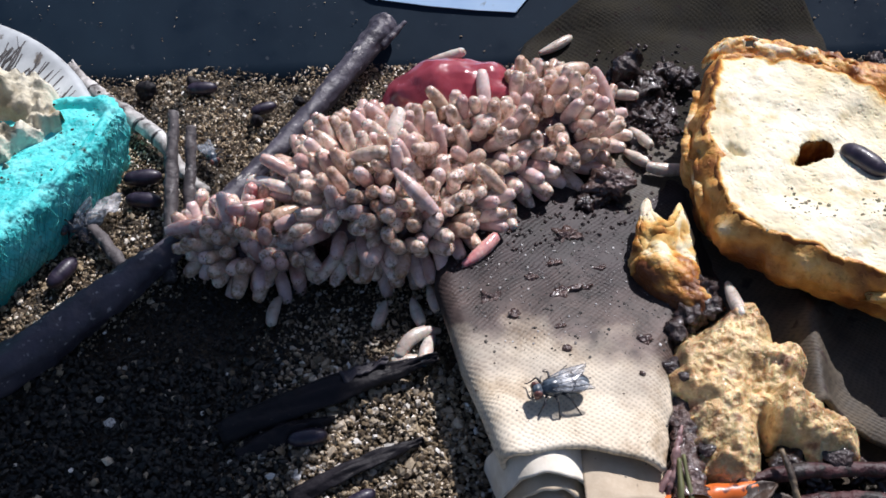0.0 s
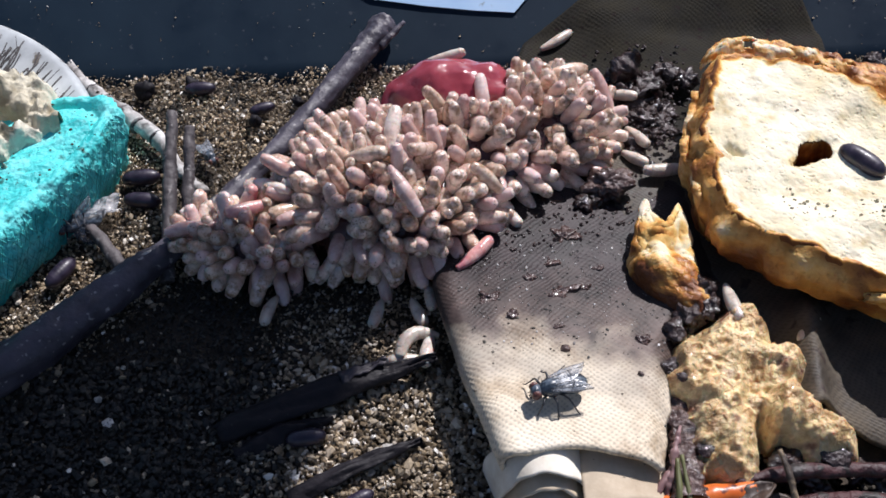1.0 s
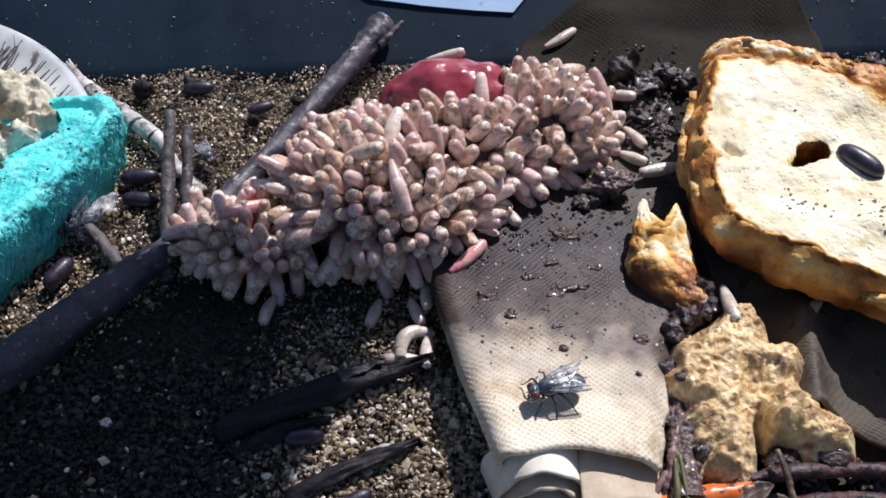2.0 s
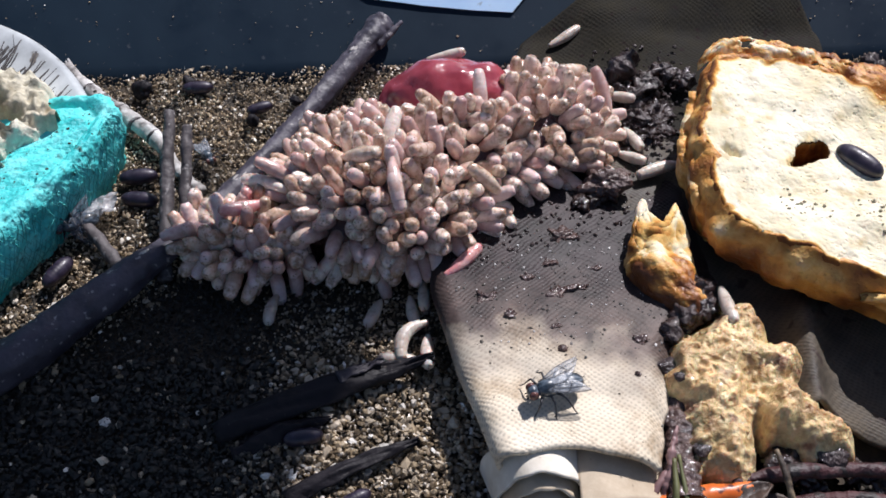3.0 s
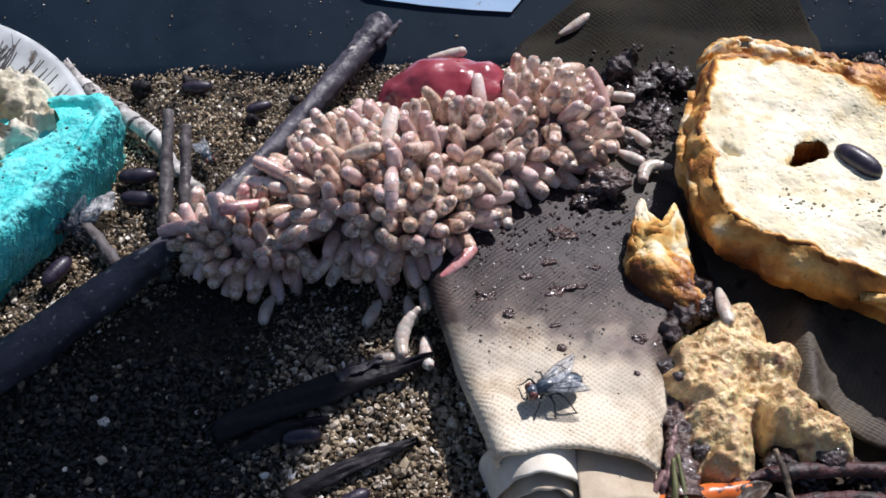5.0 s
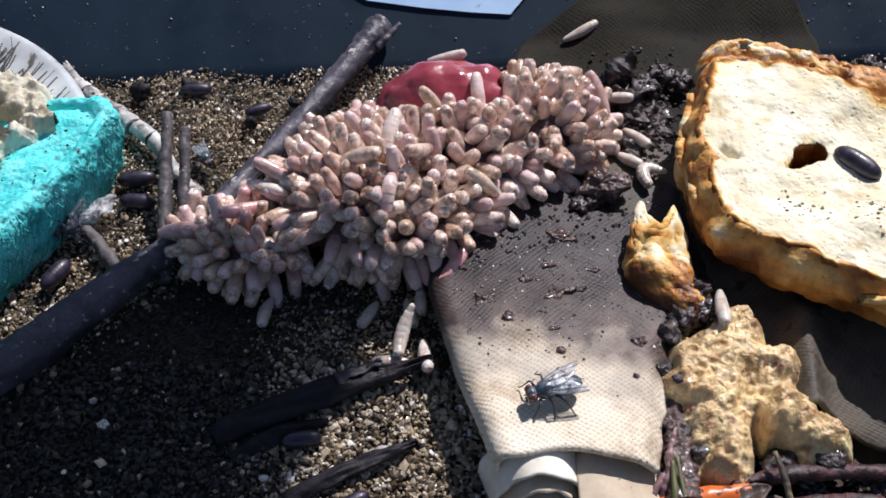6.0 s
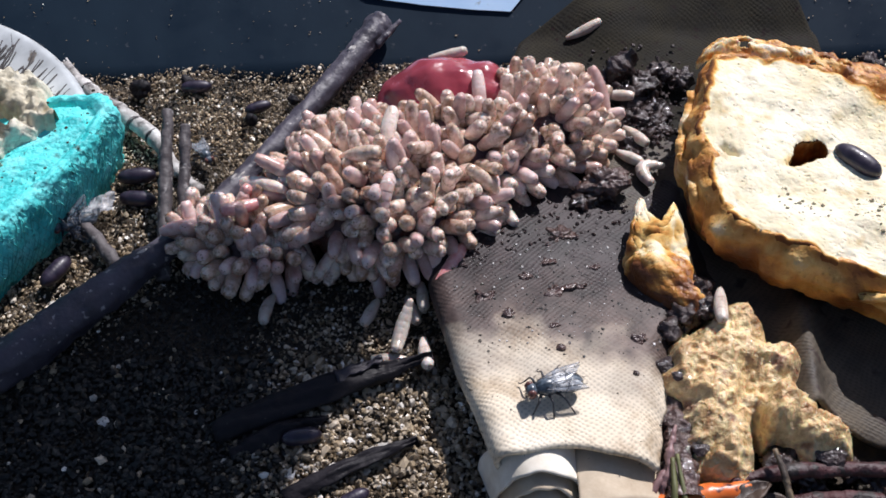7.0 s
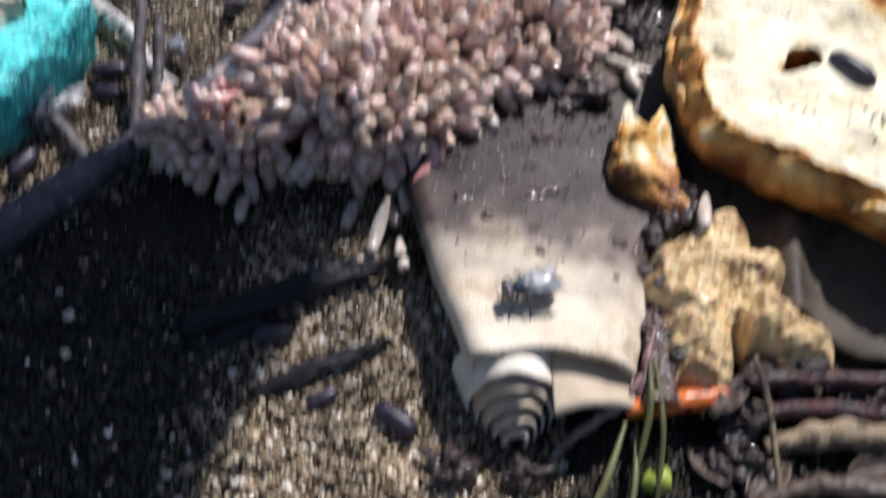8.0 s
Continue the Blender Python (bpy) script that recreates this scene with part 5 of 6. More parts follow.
def build_crust_shard():
    # a torn curl of crust beside the loaf: pale and hollow above, browned and soaked below
    n, m = 60, 70
    line = spline([(37.6, -2.2, 8.8, 3.4), (36.2, -7.0, 8.6, 4.6), (36.4, -12.0, 8.0, 4.8), (38.8, -17.0, 7.4, 3.6), (41.4, -20.8, 7.0, 1.8)], m)
    verts, toast = [], []
    for j in range(m):
        v = j / (m - 1)
        cx, cy, cz, w = line[j]
        for i in range(n):
            u = i / (n - 1)
            a = radians(215 - 225 * u)
            tip = (4.2 * math.exp(-((u - 0.27) / 0.07) ** 2) + 2.2 * math.exp(-((u - 0.70) / 0.06) ** 2) - 2.2 * math.exp(-((u - 0.5) / 0.12) ** 2) + 1.2 * fbm(u * 9, 2.0, 3.0, 1.0)) * max(0, 1 - v / 0.3)
            k = w * (1 + 0.14 * fbm(u * 3, v * 4, 2.0, 1.0) + 0.10 * fbm(u * 9, v * 12, 2.0, 1.0, 6))
            dent = 2.6 * math.exp(-((u - 0.64) / 0.14) ** 2 - ((v - 0.36) / 0.2) ** 2) + 1.3 * math.exp(-((u - 0.40) / 0.08) ** 2 - ((v - 0.3) / 0.12) ** 2) + 1.2 * math.exp(-((u - 0.45) / 0.2) ** 2 - ((v - 0.7) / 0.08) ** 2) - 0.2 * fbm(u * 9, v * 12, 3.0, 1.0)
            verts.append((cx + k * math.cos(a), cy + tip, max(5.6, cz + 1.05 * k * math.sin(a) - dent)))
            soak = max(0.0, min(1.0, (v - 0.36 + 0.3 * fbm(u * 4, v * 5, 5.0, 1.0)) / 0.4))
            toast.append(0.32 + 0.40 * math.exp(-((u - 0.14) / 0.2) ** 2) * min(1, v / 0.2) + 0.55 * soak + 0.6 * fbm(u * 5, v * 6, 8.0, 1.0, 5))
    shard = thing("crust_shard", "curled shard of bread crust, browned and juice-stained", "bread")
    pale, brown = [], []
    for q in grid_faces(n, m):
        j, i = divmod(q[0], n)
        (pale if j < 0.45 * m + 3 * nz(i * 0.3, 2.0) and i > 0.3 * n + 3 * nz(j * 0.3, 7.0) else brown).append(q)
    for name, faces, lab in (("crust", brown, "golden-brown juice-stained crust"), ("crumb", pale, "pale crumb left on the crust")):
        used = sorted({k for q in faces for k in q})
        at = {k: p for p, k in enumerate(used)}
        me = mesh_of(name, [verts[k] for k in used], [tuple(at[k] for k in q) for q in faces], M_CRUST if name == "crust" else M_CRUMB, toast=[toast[k] for k in used])
        thick(part(name, me, shard, lab), 1.1, 0)
    for x, y, z, r, s in ((41.6, -16.4, 9.6, 2.2, 19.0), (39.4, -20.5, 8.2, 2.4, 29.0), (36.4, -24.0, 7.8, 1.8, 33.0), (42.6, -19.8, 8.8, 1.8, 41.0)):
        v, f = lump(r * 1.1, r * 1.2, r * 0.8, 0.5, 0.6, s, 4, (x, y, z))
        tagged(part("gunk_clot", mesh_of("gunk_clot", v, f, M_GUNK)), "dark wet clot below the crust shard", "gunk", "gunk clots")


CRUMBS = [(47.6, -22.5, 3.8, 4.6, 13.0), (44.6, -28.5, 6.4, 5.6, 12.0), (41.2, -35.0, 6.0, 6.0, 11.5), (41.6, -44.5, 5.0, 6.4, 11.0), (52.0, -30.5, 4.4, 3.6, 12.0),
          (52.0, -38.5, 5.0, 5.0, 12.5), (57.4, -43.0, 4.2, 3.6, 11.0), (38.2, -29.5, 3.4, 4.0, 10.5)]


def build_soggy():
    def h(x, y):
        s = t = 0.0
        wx, wy = x + 1.6 * nz(x, y, 2.0, 0.3), y + 1.6 * nz(x, y, 9.0, 0.3)
        for cx, cy, rx, ry, top in CRUMBS:
            e = math.exp(-1.5 * (((wx - cx) / rx) ** 2 + ((wy - cy) / ry) ** 2))
            s += e
            t += e * top
        k = s - 0.16 + 0.16 * fbm(x, y, 3.0, 0.3)
        if k <= 0:
            return -9
        pit = noise.voronoi(Vector((x * 0.42, y * 0.42, 0.0)))[0][0]
        return t / s * (0.42 + 0.58 * min(1, k / 0.8) ** 0.6) + 0.6 * fbm(x, y, 6.0, 0.22) + 0.35 * fbm(x, y, 1.0, 0.7) - 2.0 * max(0, 0.36 - pit) + 0.34 * fbm(x, y, 7.0, 1.2, 6) - 5.0 * math.exp(-((x - 47.4) / 0.9) ** 2 - ((y + 43.5) / 5.0) ** 2)
    v, f = field(30, 66, -54, -15, 0.30, h, 3.0)
    tagged(part("soggy_bread", mesh_of("soggy_bread", v, f, M_SOGGY)), "wet yellow-brown lump of soggy bread crumb on cloth", "bread")

    def seep(x, y):
        d = x - float(np.interp(y, (-52, -44, -36, -28, -22), (35.0, 35.6, 35.6, 36.4, 39.5)))
        k = 1 - abs(d) / (2.6 + 1.2 * fbm(1.0, y, 5.0, 0.3)) + 0.35 * fbm(x, y, 8.0, 0.6)
        return (cloth_z(min(x, cloth_right(y)), y) if k > 0 else -9) + 1.2 * min(1.0, max(0.0, k)) ** 0.6 - 1.3 + 0.5 * fbm(x, y, 2.0, 0.9)
    v, f = field(29, 44, -53, -19, 0.3, seep, 4.5)
    tagged(part("muck", mesh_of("muck", v, f, M_MUCK)), "brown wet muck oozing from the soggy bread onto cloth", "muck")
    rng = random.Random(6)
    for x, y, r in ((38.3, -45.5, 1.0), (34.6, -44.8, 0.9), (36.0, -33.5, 0.8), (52.0, -45.8, 2.6), (34.6, -36.5, 1.5), (35.2, -26.8, 1.3), (35.2, -31.0, 1.6), (34.4, -41.0, 1.7), (35.4, -46.0, 1.8), (33.6, -48.6, 1.6), (37.0, -24.6, 1.3), (57.5, -46.0, 1.8)):
        vv, ff = lump(r * 1.3, r * 1.2, r * 0.5, 0.6, 0.5, x * 7, 4, (0, 0, 0))
        ob = part("gunk_drop", mesh_of("gunk_drop", vv, ff, M_GUNK))
        ob.location = (x * MM, y * MM, max(5.0, h(x, y) + 0.3 * r) * MM)
        tagged(ob, "dark glossy drop of gunk on the soggy bread", "gunk", "gunk drops")


def pupa_mesh(length, r):
    verts = []
    n, seg = 30, 14
    for i in range(n):
        t = i / (n - 1)
        rad = r * max(0.02, 1 - abs(2 * t - 1) ** 2.6) ** 0.5 * (1 + 0.009 * math.cos(2 * math.pi * 10 * t))
        for k in range(seg):
            a = 2 * math.pi * k / seg
            verts.append((length * (t - 0.5), rad * math.cos(a), rad * math.sin(a)))
    return mesh_of("pupa", verts, grid_faces(seg, n, True) + [tuple(reversed(range(seg))), tuple(range((n - 1) * seg, n * seg))], M_PUPA)


def build_pupae():
    me = pupa_mesh(9.0, 1.95)
    # on the bread; then those lying among the grains: x, y, z, turn, size
    for x, y, z, rz, k, lab in ((70.2, 3.9, 18.6, -48, 1.0, "dark purple-brown pupa lying on the bread"), (-57.6, 16.6, 1.6, 8, 0.80, "dark brown pupa among the grains"),
                                (-56.4, 10.8, 1.6, -4, 0.78, "dark brown pupa among the grains"), (-67.6, -6.6, 1.8, 62, 0.80, "dark brown pupa beside the teal foam"),
                                (-22.0, -39.6, 1.8, 10, 0.7, "dark brown pupa half buried in the grains"), (-13.5, -50.2, 1.6, 30, 0.62, "dark brown pupa half buried in the grains"),
                                (-2.6, -53.5, 1.6, -35, 0.85, "dark brown pupa half buried in the grains"), (-50.0, 41.5, 1.6, 5, 0.7, "dark brown pupa among the grains"),
                                (-36.8, 35.5, 1.6, 24, 0.6, "dark brown pupa among the grains")):
        ob = new("pupa", me)
        ob.matrix_basis = pose(x * MM, y * MM, z * MM, 0, 0, rz) @ Matrix.Scale(k, 4)
        tagged(ob, lab, "pupa", "pupae")


# ---- sticks, foam and the rest beside the heap ----
def rod(name, label, category, pts, material, n=40, seg=12, rough=0.3, seed=0.0, ns=0.4, ribs=0, rib=0.0, group="", groove=0.12):
    v, f = tube(pts, n, seg, rough, seed, ns, ribs, rib, groove)
    return tagged(part(name, mesh_of(name, v, f, material)), label, category, group)


def build_sticks():
    branch = rod("branch", "long dark weathered branch lying against the tray side", "branch", [(-12.6, 55.5, 7.2, 2.7), (-16.2, 49.0, 6.2, 2.5), (-25.4, 33.5, 4.6, 2.1), (-35.2, 16.5, 4.0, 1.9), (-47.5, -2.0, 4.2, 2.1),
                                                                           (-54.5, -9.5, 4.0, 2.9), (-66.0, -22.5, 4.0, 3.6), (-82.0, -37.0, 3.6, 3.8)], M_BRANCH, 160, 24, 0.35, 2.0, 0.4, groove=0.20)
    v, f = tube([(-13.6, 49.0, 6.0, 1.0), (-8.8, 54.0, 8.6, 0.4)], 16, 8, 0.3, 5.0)
    part("splinter", mesh_of("splinter", v, f, M_BRANCH), branch, "short dark splinter")
    for x, y, z, a in ((-17.2, 47.5, 8.0, 58), (-25.0, 34.6, 6.2, 60), (-37.5, 13.0, 5.6, 57), (-52.8, -7.2, 6.4, 47)):
        v, f = lump(2.6, 0.7, 0.35, 0.5, 0.6, x, 3)
        flake = part("bark_flake", mesh_of("bark_flake", v, f, M_STICK), branch, "pale peeling flake of bark")
        flake.matrix_basis = pose(x * MM, y * MM, z * MM, 0, 0, a)
    stick = rod("stick", "pale grey jointed stick, split at its end", "stick", [(-76.3, 44.4, 5.0, 0.7), (-71.0, 38.4, 4.2, 1.4), (-63.6, 32.2, 3.4, 1.75), (-56.0, 26.2, 2.6, 1.55), (-50.7, 18.6, 2.0, 1.3), (-45.0, 12.5, 1.6, 1.1)], M_STICK, 70, 14, 0.35, 8.0, 0.5, 5, 0.05)
    for x, y, z, rr in ((-70.6, 38.0, 4.1, 1.45), (-63.6, 32.2, 3.4, 1.75), (-60.0, 29.2, 3.0, 1.7), (-56.0, 26.2, 2.6, 1.55)):
        v, f = tube([(x - 0.22, y + 0.24, z, rr), (x, y, z, rr + 0.22), (x + 0.22, y - 0.24, z, rr)], 7, 14, 0.15, x, 1.0)
        part("joint", mesh_of("joint", v, f, M_TWIG), stick, "dark joint ring")
    v, f = tube([(-76.2, 43.2, 3.2, 0.5), (-71.5, 36.8, 2.6, 1.0), (-66.5, 32.6, 2.2, 0.5)], 24, 8, 0.3, 3.0)
    part("split_end", mesh_of("split_end", v, f, M_TWIG), stick, "dark split half")
    for k in range(3):
        v, f = tube([(-75.0 + 0.3 * k, 42.6 + 0.3 * k, 4.6, 0.5), (-77.2 + 0.45 * k, 45.2 + 0.35 * k, 4.8 + 0.3 * k, 0.2)], 8, 6)
        part("fibre", mesh_of("fibre", v, f, M_STICK), stick)
    rod("twig", "thin dark twig standing among the grains", "twig", [(-50.6, 22.5, 13.0, 0.9), (-50.2, 12.5, 8.5, 1.25), (-49.4, 0.5, 4.0, 1.25), (-48.8, -8.0, 1.0, 1.2)], M_TWIG, 60, 12, 0.35, 1.0, group="thin twigs")
    rod("twig", "thin dark twig standing among the grains", "twig", [(-47.2, 20.0, 11.5, 0.85), (-46.9, 12.0, 7.5, 1.15), (-46.6, 4.0, 3.5, 1.1)], M_TWIG, 50, 12, 0.35, 6.0, group="thin twigs")
    rod("twig", "grey broken twig beside the dead fly", "twig", [(-66.8, 5.4, 3.2, 0.9), (-62.0, 0.6, 2.8, 1.2), (-57.0, -5.6, 2.2, 1.2)], M_TWIG, 30, 10, 0.4, 9.0, group="thin twigs")
    for x, y, r, s in ((-61.0, 40.5, 2.2, 1.0), (-52.0, 43.0, 1.5, 4.0), (-38.0, 32.0, 1.3, 9.0), (-30.0, 38.0, 1.2, 12.0)):
        v, f = lump(r, r * 0.8, r * 0.9, 0.5, 0.6, s, 3, (x, y, r * 0.7 + 0.5))
        tagged(part("soil_clod", mesh_of("soil_clod", v, f, M_BARK)), "small black crumbly clod on the grains", "clod", "soil clods")


def build_husks():
    # black curled husks in the near shade
    def husk(pts, w, seed, label):
        c = spline(pts, 30)
        verts = []
        for j in range(30):
            t = Vector(c[min(j + 1, 29)] - c[max(j - 1, 0)]).normalized()
            side = t.cross(Vector((0, 0, 1))).normalized()
            ww = w * math.sin(math.pi * (0.12 + 0.84 * j / 29)) ** 0.6 * (1 - 0.55 * (j / 29) ** 1.5)
            for i in range(14):
                u = i / 13 * 2 - 1
                q = Vector(c[j]) + side * u * ww * (1 + 0.2 * nz(j * 0.2, u, seed)) + Vector((0, 0, 0.55 * ww * (1 - u * u) + 0.9 * fbm(j * 0.16, i * 0.22, seed, 1.0, 5)))
                verts.append(q)
        return tagged(thick(part("husk", mesh_of("husk", verts, grid_faces(14, 30), M_BARK)), 0.6), label, "husk", "black husks")
    long = husk([(-36.0, -38.6, 1.2), (-27.0, -34.6, 1.8), (-17.0, -30.8, 2.8), (-9.0, -28.2, 3.2), (-1.8, -26.0, 4.6)], 3.3, 3.0, "black curled husk on the grains")
    verts = []
    for j in range(12):
        for i in range(16):
            x, y = 8.0 * i / 15, 2.6 * (j / 11 - 0.5) * (1 - 0.7 * i / 15) + 0.5 * fbm(i * 0.4, j * 0.3, 4.0, 1.0)
            verts.append((-17.0 + 0.9 * x - 0.4 * y, -30.2 + 0.42 * x + 0.9 * y, 4.6 + 0.03 * x - 0.12 * y * y + 0.6 * fbm(x, y, 3.0, 0.4)))
    thick(part("torn_flap", mesh_of("torn_flap", verts, grid_faces(16, 12), M_PEEL), long, "purple-grey torn flap of skin"), 0.3)
    husk([(-33.0, -42.0, 0.6), (-26.0, -38.6, 1.2), (-18.0, -35.8, 1.4)], 2.6, 8.0, "black curled husk on the grains")
    husk([(-24.0, -49.6, 1.4), (-17.0, -46.4, 2.0), (-9.0, -42.6, 2.4), (-4.0, -40.2, 2.2)], 1.9, 14.0, "thin black husk pointing across the grains")


def build_foam():
    foam = thing("foam_block", "torn teal foam block in fine netting, dirty on top", "foam")
    outline = [(-60.0, 22.5), (-61.6, 15.0), (-64.4, 7.5), (-68.6, 0.0), (-73.5, -8.5), (-78.5, -17.0), (-85.0, -30.0), (-100, -38), (-116, -30), (-114, 14), (-92, 20), (-74, 24.0), (-63.4, 25.0)]
    rim = spline(outline + outline[:1], 200)
    mid = np.array([-92.0, 2.0])
    prof = spline([(-18, 14.0), (-6, 14.4), (-3.4, 14.8), (-1.8, 15.0), (-0.7, 14.4), (0.0, 12.6), (0.2, 8), (-0.6, 4), (-1.6, 0), (-2.0, -1)], 50)
    verts = []
    for o, z in prof:
        for r in rim:
            out = (r - mid) / np.linalg.norm(r - mid)
            q = r + out * o
            k = 0.55 * fbm(q[0], q[1], z, 0.22) + 0.32 * fbm(q[0], q[1], z, 0.9)
            groove = -1.0 * math.exp(-((o + 4.2) / 1.0) ** 2) if q[0] > -80 and q[1] > 2 else 0.0
            verts.append((q[0] + out[0] * k, q[1] + out[1] * k, z + (1.3 * k + groove if z > 11 else 0) + 0.01 * (-65 - q[0])))
    faces = grid_faces(200, 50, True) + [tuple(reversed(range(200)))]
    part("block", mesh_of("block", verts, faces, M_TEAL), foam)
    # the fine net that is drawn over the flank, in two crossing families of strands, some of them frayed
    rng = random.Random(9)
    d = np.concatenate([[0], np.cumsum(np.hypot(*np.diff(rim, axis=0).T))])

    def on_flank(at, z):
        r = np.array([np.interp(at, d, rim[:, 0]), np.interp(at, d, rim[:, 1])])
        out = (r - mid) / np.linalg.norm(r - mid)
        o = float(np.interp(z, (-1, 0, 4, 8, 12.6, 14.4, 15.0), (-2.0, -1.6, -0.6, 0.2, 0.0, -0.7, -1.8)))
        q = r + out * o
        k = 0.55 * fbm(q[0], q[1], z, 0.22) + 0.32 * fbm(q[0], q[1], z, 0.9)
        q = q + out * (k + 0.12)
        return q[0], q[1], z
    strands = []
    for slope in (-0.42, 0.42):
        at = 2.0
        while at < 66:
            pts = [(*on_flank(max(0.5, at + slope * (14.2 - z) + 0.12 * rng.gauss(0, 1)), z), rng.uniform(0.06, 0.11)) for z in (14.2, 12.6, 11.0, 9.0, 7.0, 5.0, 3.0, 1.0)]
            strands.append(tube(pts[rng.randrange(0, 2):], 20, 4))
            at += rng.uniform(0.7, 1.1)
    for _ in range(90):
        at, z = rng.uniform(2, 66), rng.uniform(2, 13)
        a, b = Vector(on_flank(at, z)), Vector(on_flank(at + rng.uniform(-2, 2), max(0.5, z + rng.uniform(-2.5, 1.0))))
        c = (a + b) / 2 + Vector((0.5, -0.3, 0.3)) * rng.uniform(0.3, 1.2)
        strands.append(tube([(*a, 0.06), (*c, 0.06), (*b, 0.05)], 6, 4))
    v, f = join(*strands)
    tagged(part("net_fibre", mesh_of("net_fibre", v, f, M_FIBRE), foam, "fine frayed teal netting"), kind="stuff")
    grit = []
    for _ in range(420):
        x, y = rng.uniform(-92, -61), rng.uniform(-12, 26)
        if x > -61.5 - max(0, 14 - y) * 0.62:
            continue
        r = 0.08 + 0.34 * rng.random() ** 3
        grit.append(lump(r, r * rng.uniform(0.5, 1), r * 0.6, 0.5, 1.5, rng.uniform(0, 90), 1, (x, y, 14.6 + 0.01 * (-65 - x))))
    v, f = join(*grit)
    tagged(part("grit", mesh_of("grit", v, f, M_SOIL, smooth=False)), "dark grit and grains strewn on the teal foam", "grit", kind="stuff")
    # the white dish behind, and what rots in it
    dish = thing("dish", "stained white plastic dish holding rotten food", "dish")
    verts = []
    prof = spline([(20, 7.0), (34, 9.0), (41, 10.4), (47.0, 12.2), (47.9, 12.2), (47.9, 11.4), (46, 8), (42, 3), (36, 0.5)], 36)
    c0 = (-110.0, 4.0)
    na = 80
    for r, z in prof:
        for i in range(na):
            a = radians(22 + 84 * i / (na - 1))
            verts.append((c0[0] + r * math.cos(a), c0[1] + r * math.sin(a), z))
    thick(part("rim", mesh_of("rim", verts, grid_faces(na, 36), M_PLATE), dish), 1.0)
    rng = random.Random(2)
    lines = []
    for k in range(64):
        a = radians(rng.uniform(24, 80))
        r0, r1 = rng.uniform(33, 41), rng.uniform(43, 47.3)
        pts = []
        for r in np.linspace(r0, r1, 4):
            aa = a + rng.uniform(-0.02, 0.02) + (r - r0) * 0.006
            pts.append((c0[0] + r * math.cos(aa), c0[1] + r * math.sin(aa), float(np.interp(r, (34, 41, 47), (9.0, 10.4, 12.2))) + 1.0, rng.uniform(0.1, 0.26)))
        lines.append(tube(pts, 8, 5))
    v, f = join(*lines)
    tagged(part("dark_streak", mesh_of("dark_streak", v, f, M_HAIR), dish, "dark root-like streaks"), kind="stuff")

    def h(x, y):
        q = ((x + 85.5) / 14.0) ** 2 + ((y - 19.0) / 14.5) ** 2
        q *= 1 + 0.4 * fbm(x, y, 1.0, 0.12)
        if q > 1:
            return 0
        d = 7.5 * math.exp(-((x + 79.5) / 5) ** 2 - ((y - 17.5) / 3.5) ** 2)
        return 13.4 + 9.0 * (1 - q) ** 0.55 + 2.6 * fbm(x, y, 4.0, 0.2) + 1.5 * fbm(x, y, 9.0, 0.55, 6) - 3.0 * max(0.0, 0.3 - noise.voronoi(Vector((x * 0.3, y * 0.3, 0.0)))[0][0]) - d
    v, f = field(-108, -69, 3, 42, 0.4, h, 9.0)
    tagged(part("rotten_food", mesh_of("rotten_food", v, f, M_ROT)), "crumbly cream-coloured rotten food with dark hollows", "rotten food")


def build_gunk():
    # wet black clods between heap and bread
    rng = random.Random(14)
    for x, y, r in ((35.5, 34.0, 3.6), (39.5, 38.0, 3.2), (37.0, 29.0, 3.0), (41.0, 31.0, 2.8), (33.5, 39.5, 2.4), (43.5, 42.0, 2.6), (38.5, 23.5, 2.8), (35.0, 20.5, 2.4), (40.5, 26.0, 2.4), (47.0, 40.0, 2.2), (36.5, 16.0, 1.8),
                    (29.5, 8.5, 2.4), (27.0, 6.5, 2.0), (31.0, 11.0, 2.2), (24.0, 5.2, 1.6), (70.0, 44.0, 2.0), (78.0, 43.0, 2.2), (86.0, 44.0, 2.4)):
        v, f = lump(r, r * rng.uniform(0.7, 1.1), r * 0.6, 0.8, 0.6, rng.uniform(0, 90), 4, (x, y, cloth_z(min(x, 44), y) + 0.4 * r if y < 32 else 5.5))
        tagged(part("gunk_clod", mesh_of("gunk_clod", v, f, M_GUNK)), "black wet clod of decay between meat and bread", "gunk", "gunk clods")
    rod("gunk_flap", "dark red-brown leathery scrap standing in the clods", "scrap", [(33.5, 37.0, 6.0, 1.6), (34.8, 39.5, 8.5, 2.8), (37.4, 41.5, 10.5, 1.4)], M_GUNK, 30, 14, 1.4, 3.0, 0.4)
    # tiny wet crumbs
    bits = []
    for _ in range(900):
        x, y = rng.gauss(39, 4.5), rng.gauss(31, 7.5)
        if rng.random() < 0.35:
            x, y = rng.uniform(-1, 34), rng.uniform(-12, 9)
            if y > 0.42 * x + 2 or y < 0.4 * x - 13:
                continue
        r = rng.uniform(0.15, 0.5)
        z = cloth_z(min(x, 44), y) + (0 if y < 12 else 2.2 * math.exp(-((x - 39) / 6) ** 2)) if y < 32 else max(5.0, wall_z(x, y) + 2.2)
        bits.append(lump(r, r, r * 0.8, 0.5, 1.5, rng.uniform(0, 90), 1, (x, y, z + 0.1)))
    v, f = join(*bits)
    tagged(part("wet_crumbs", mesh_of("wet_crumbs", v, f, M_GUNK, smooth=False)), "wet black crumbs of decay scattered on the cloth", "decay", kind="stuff")


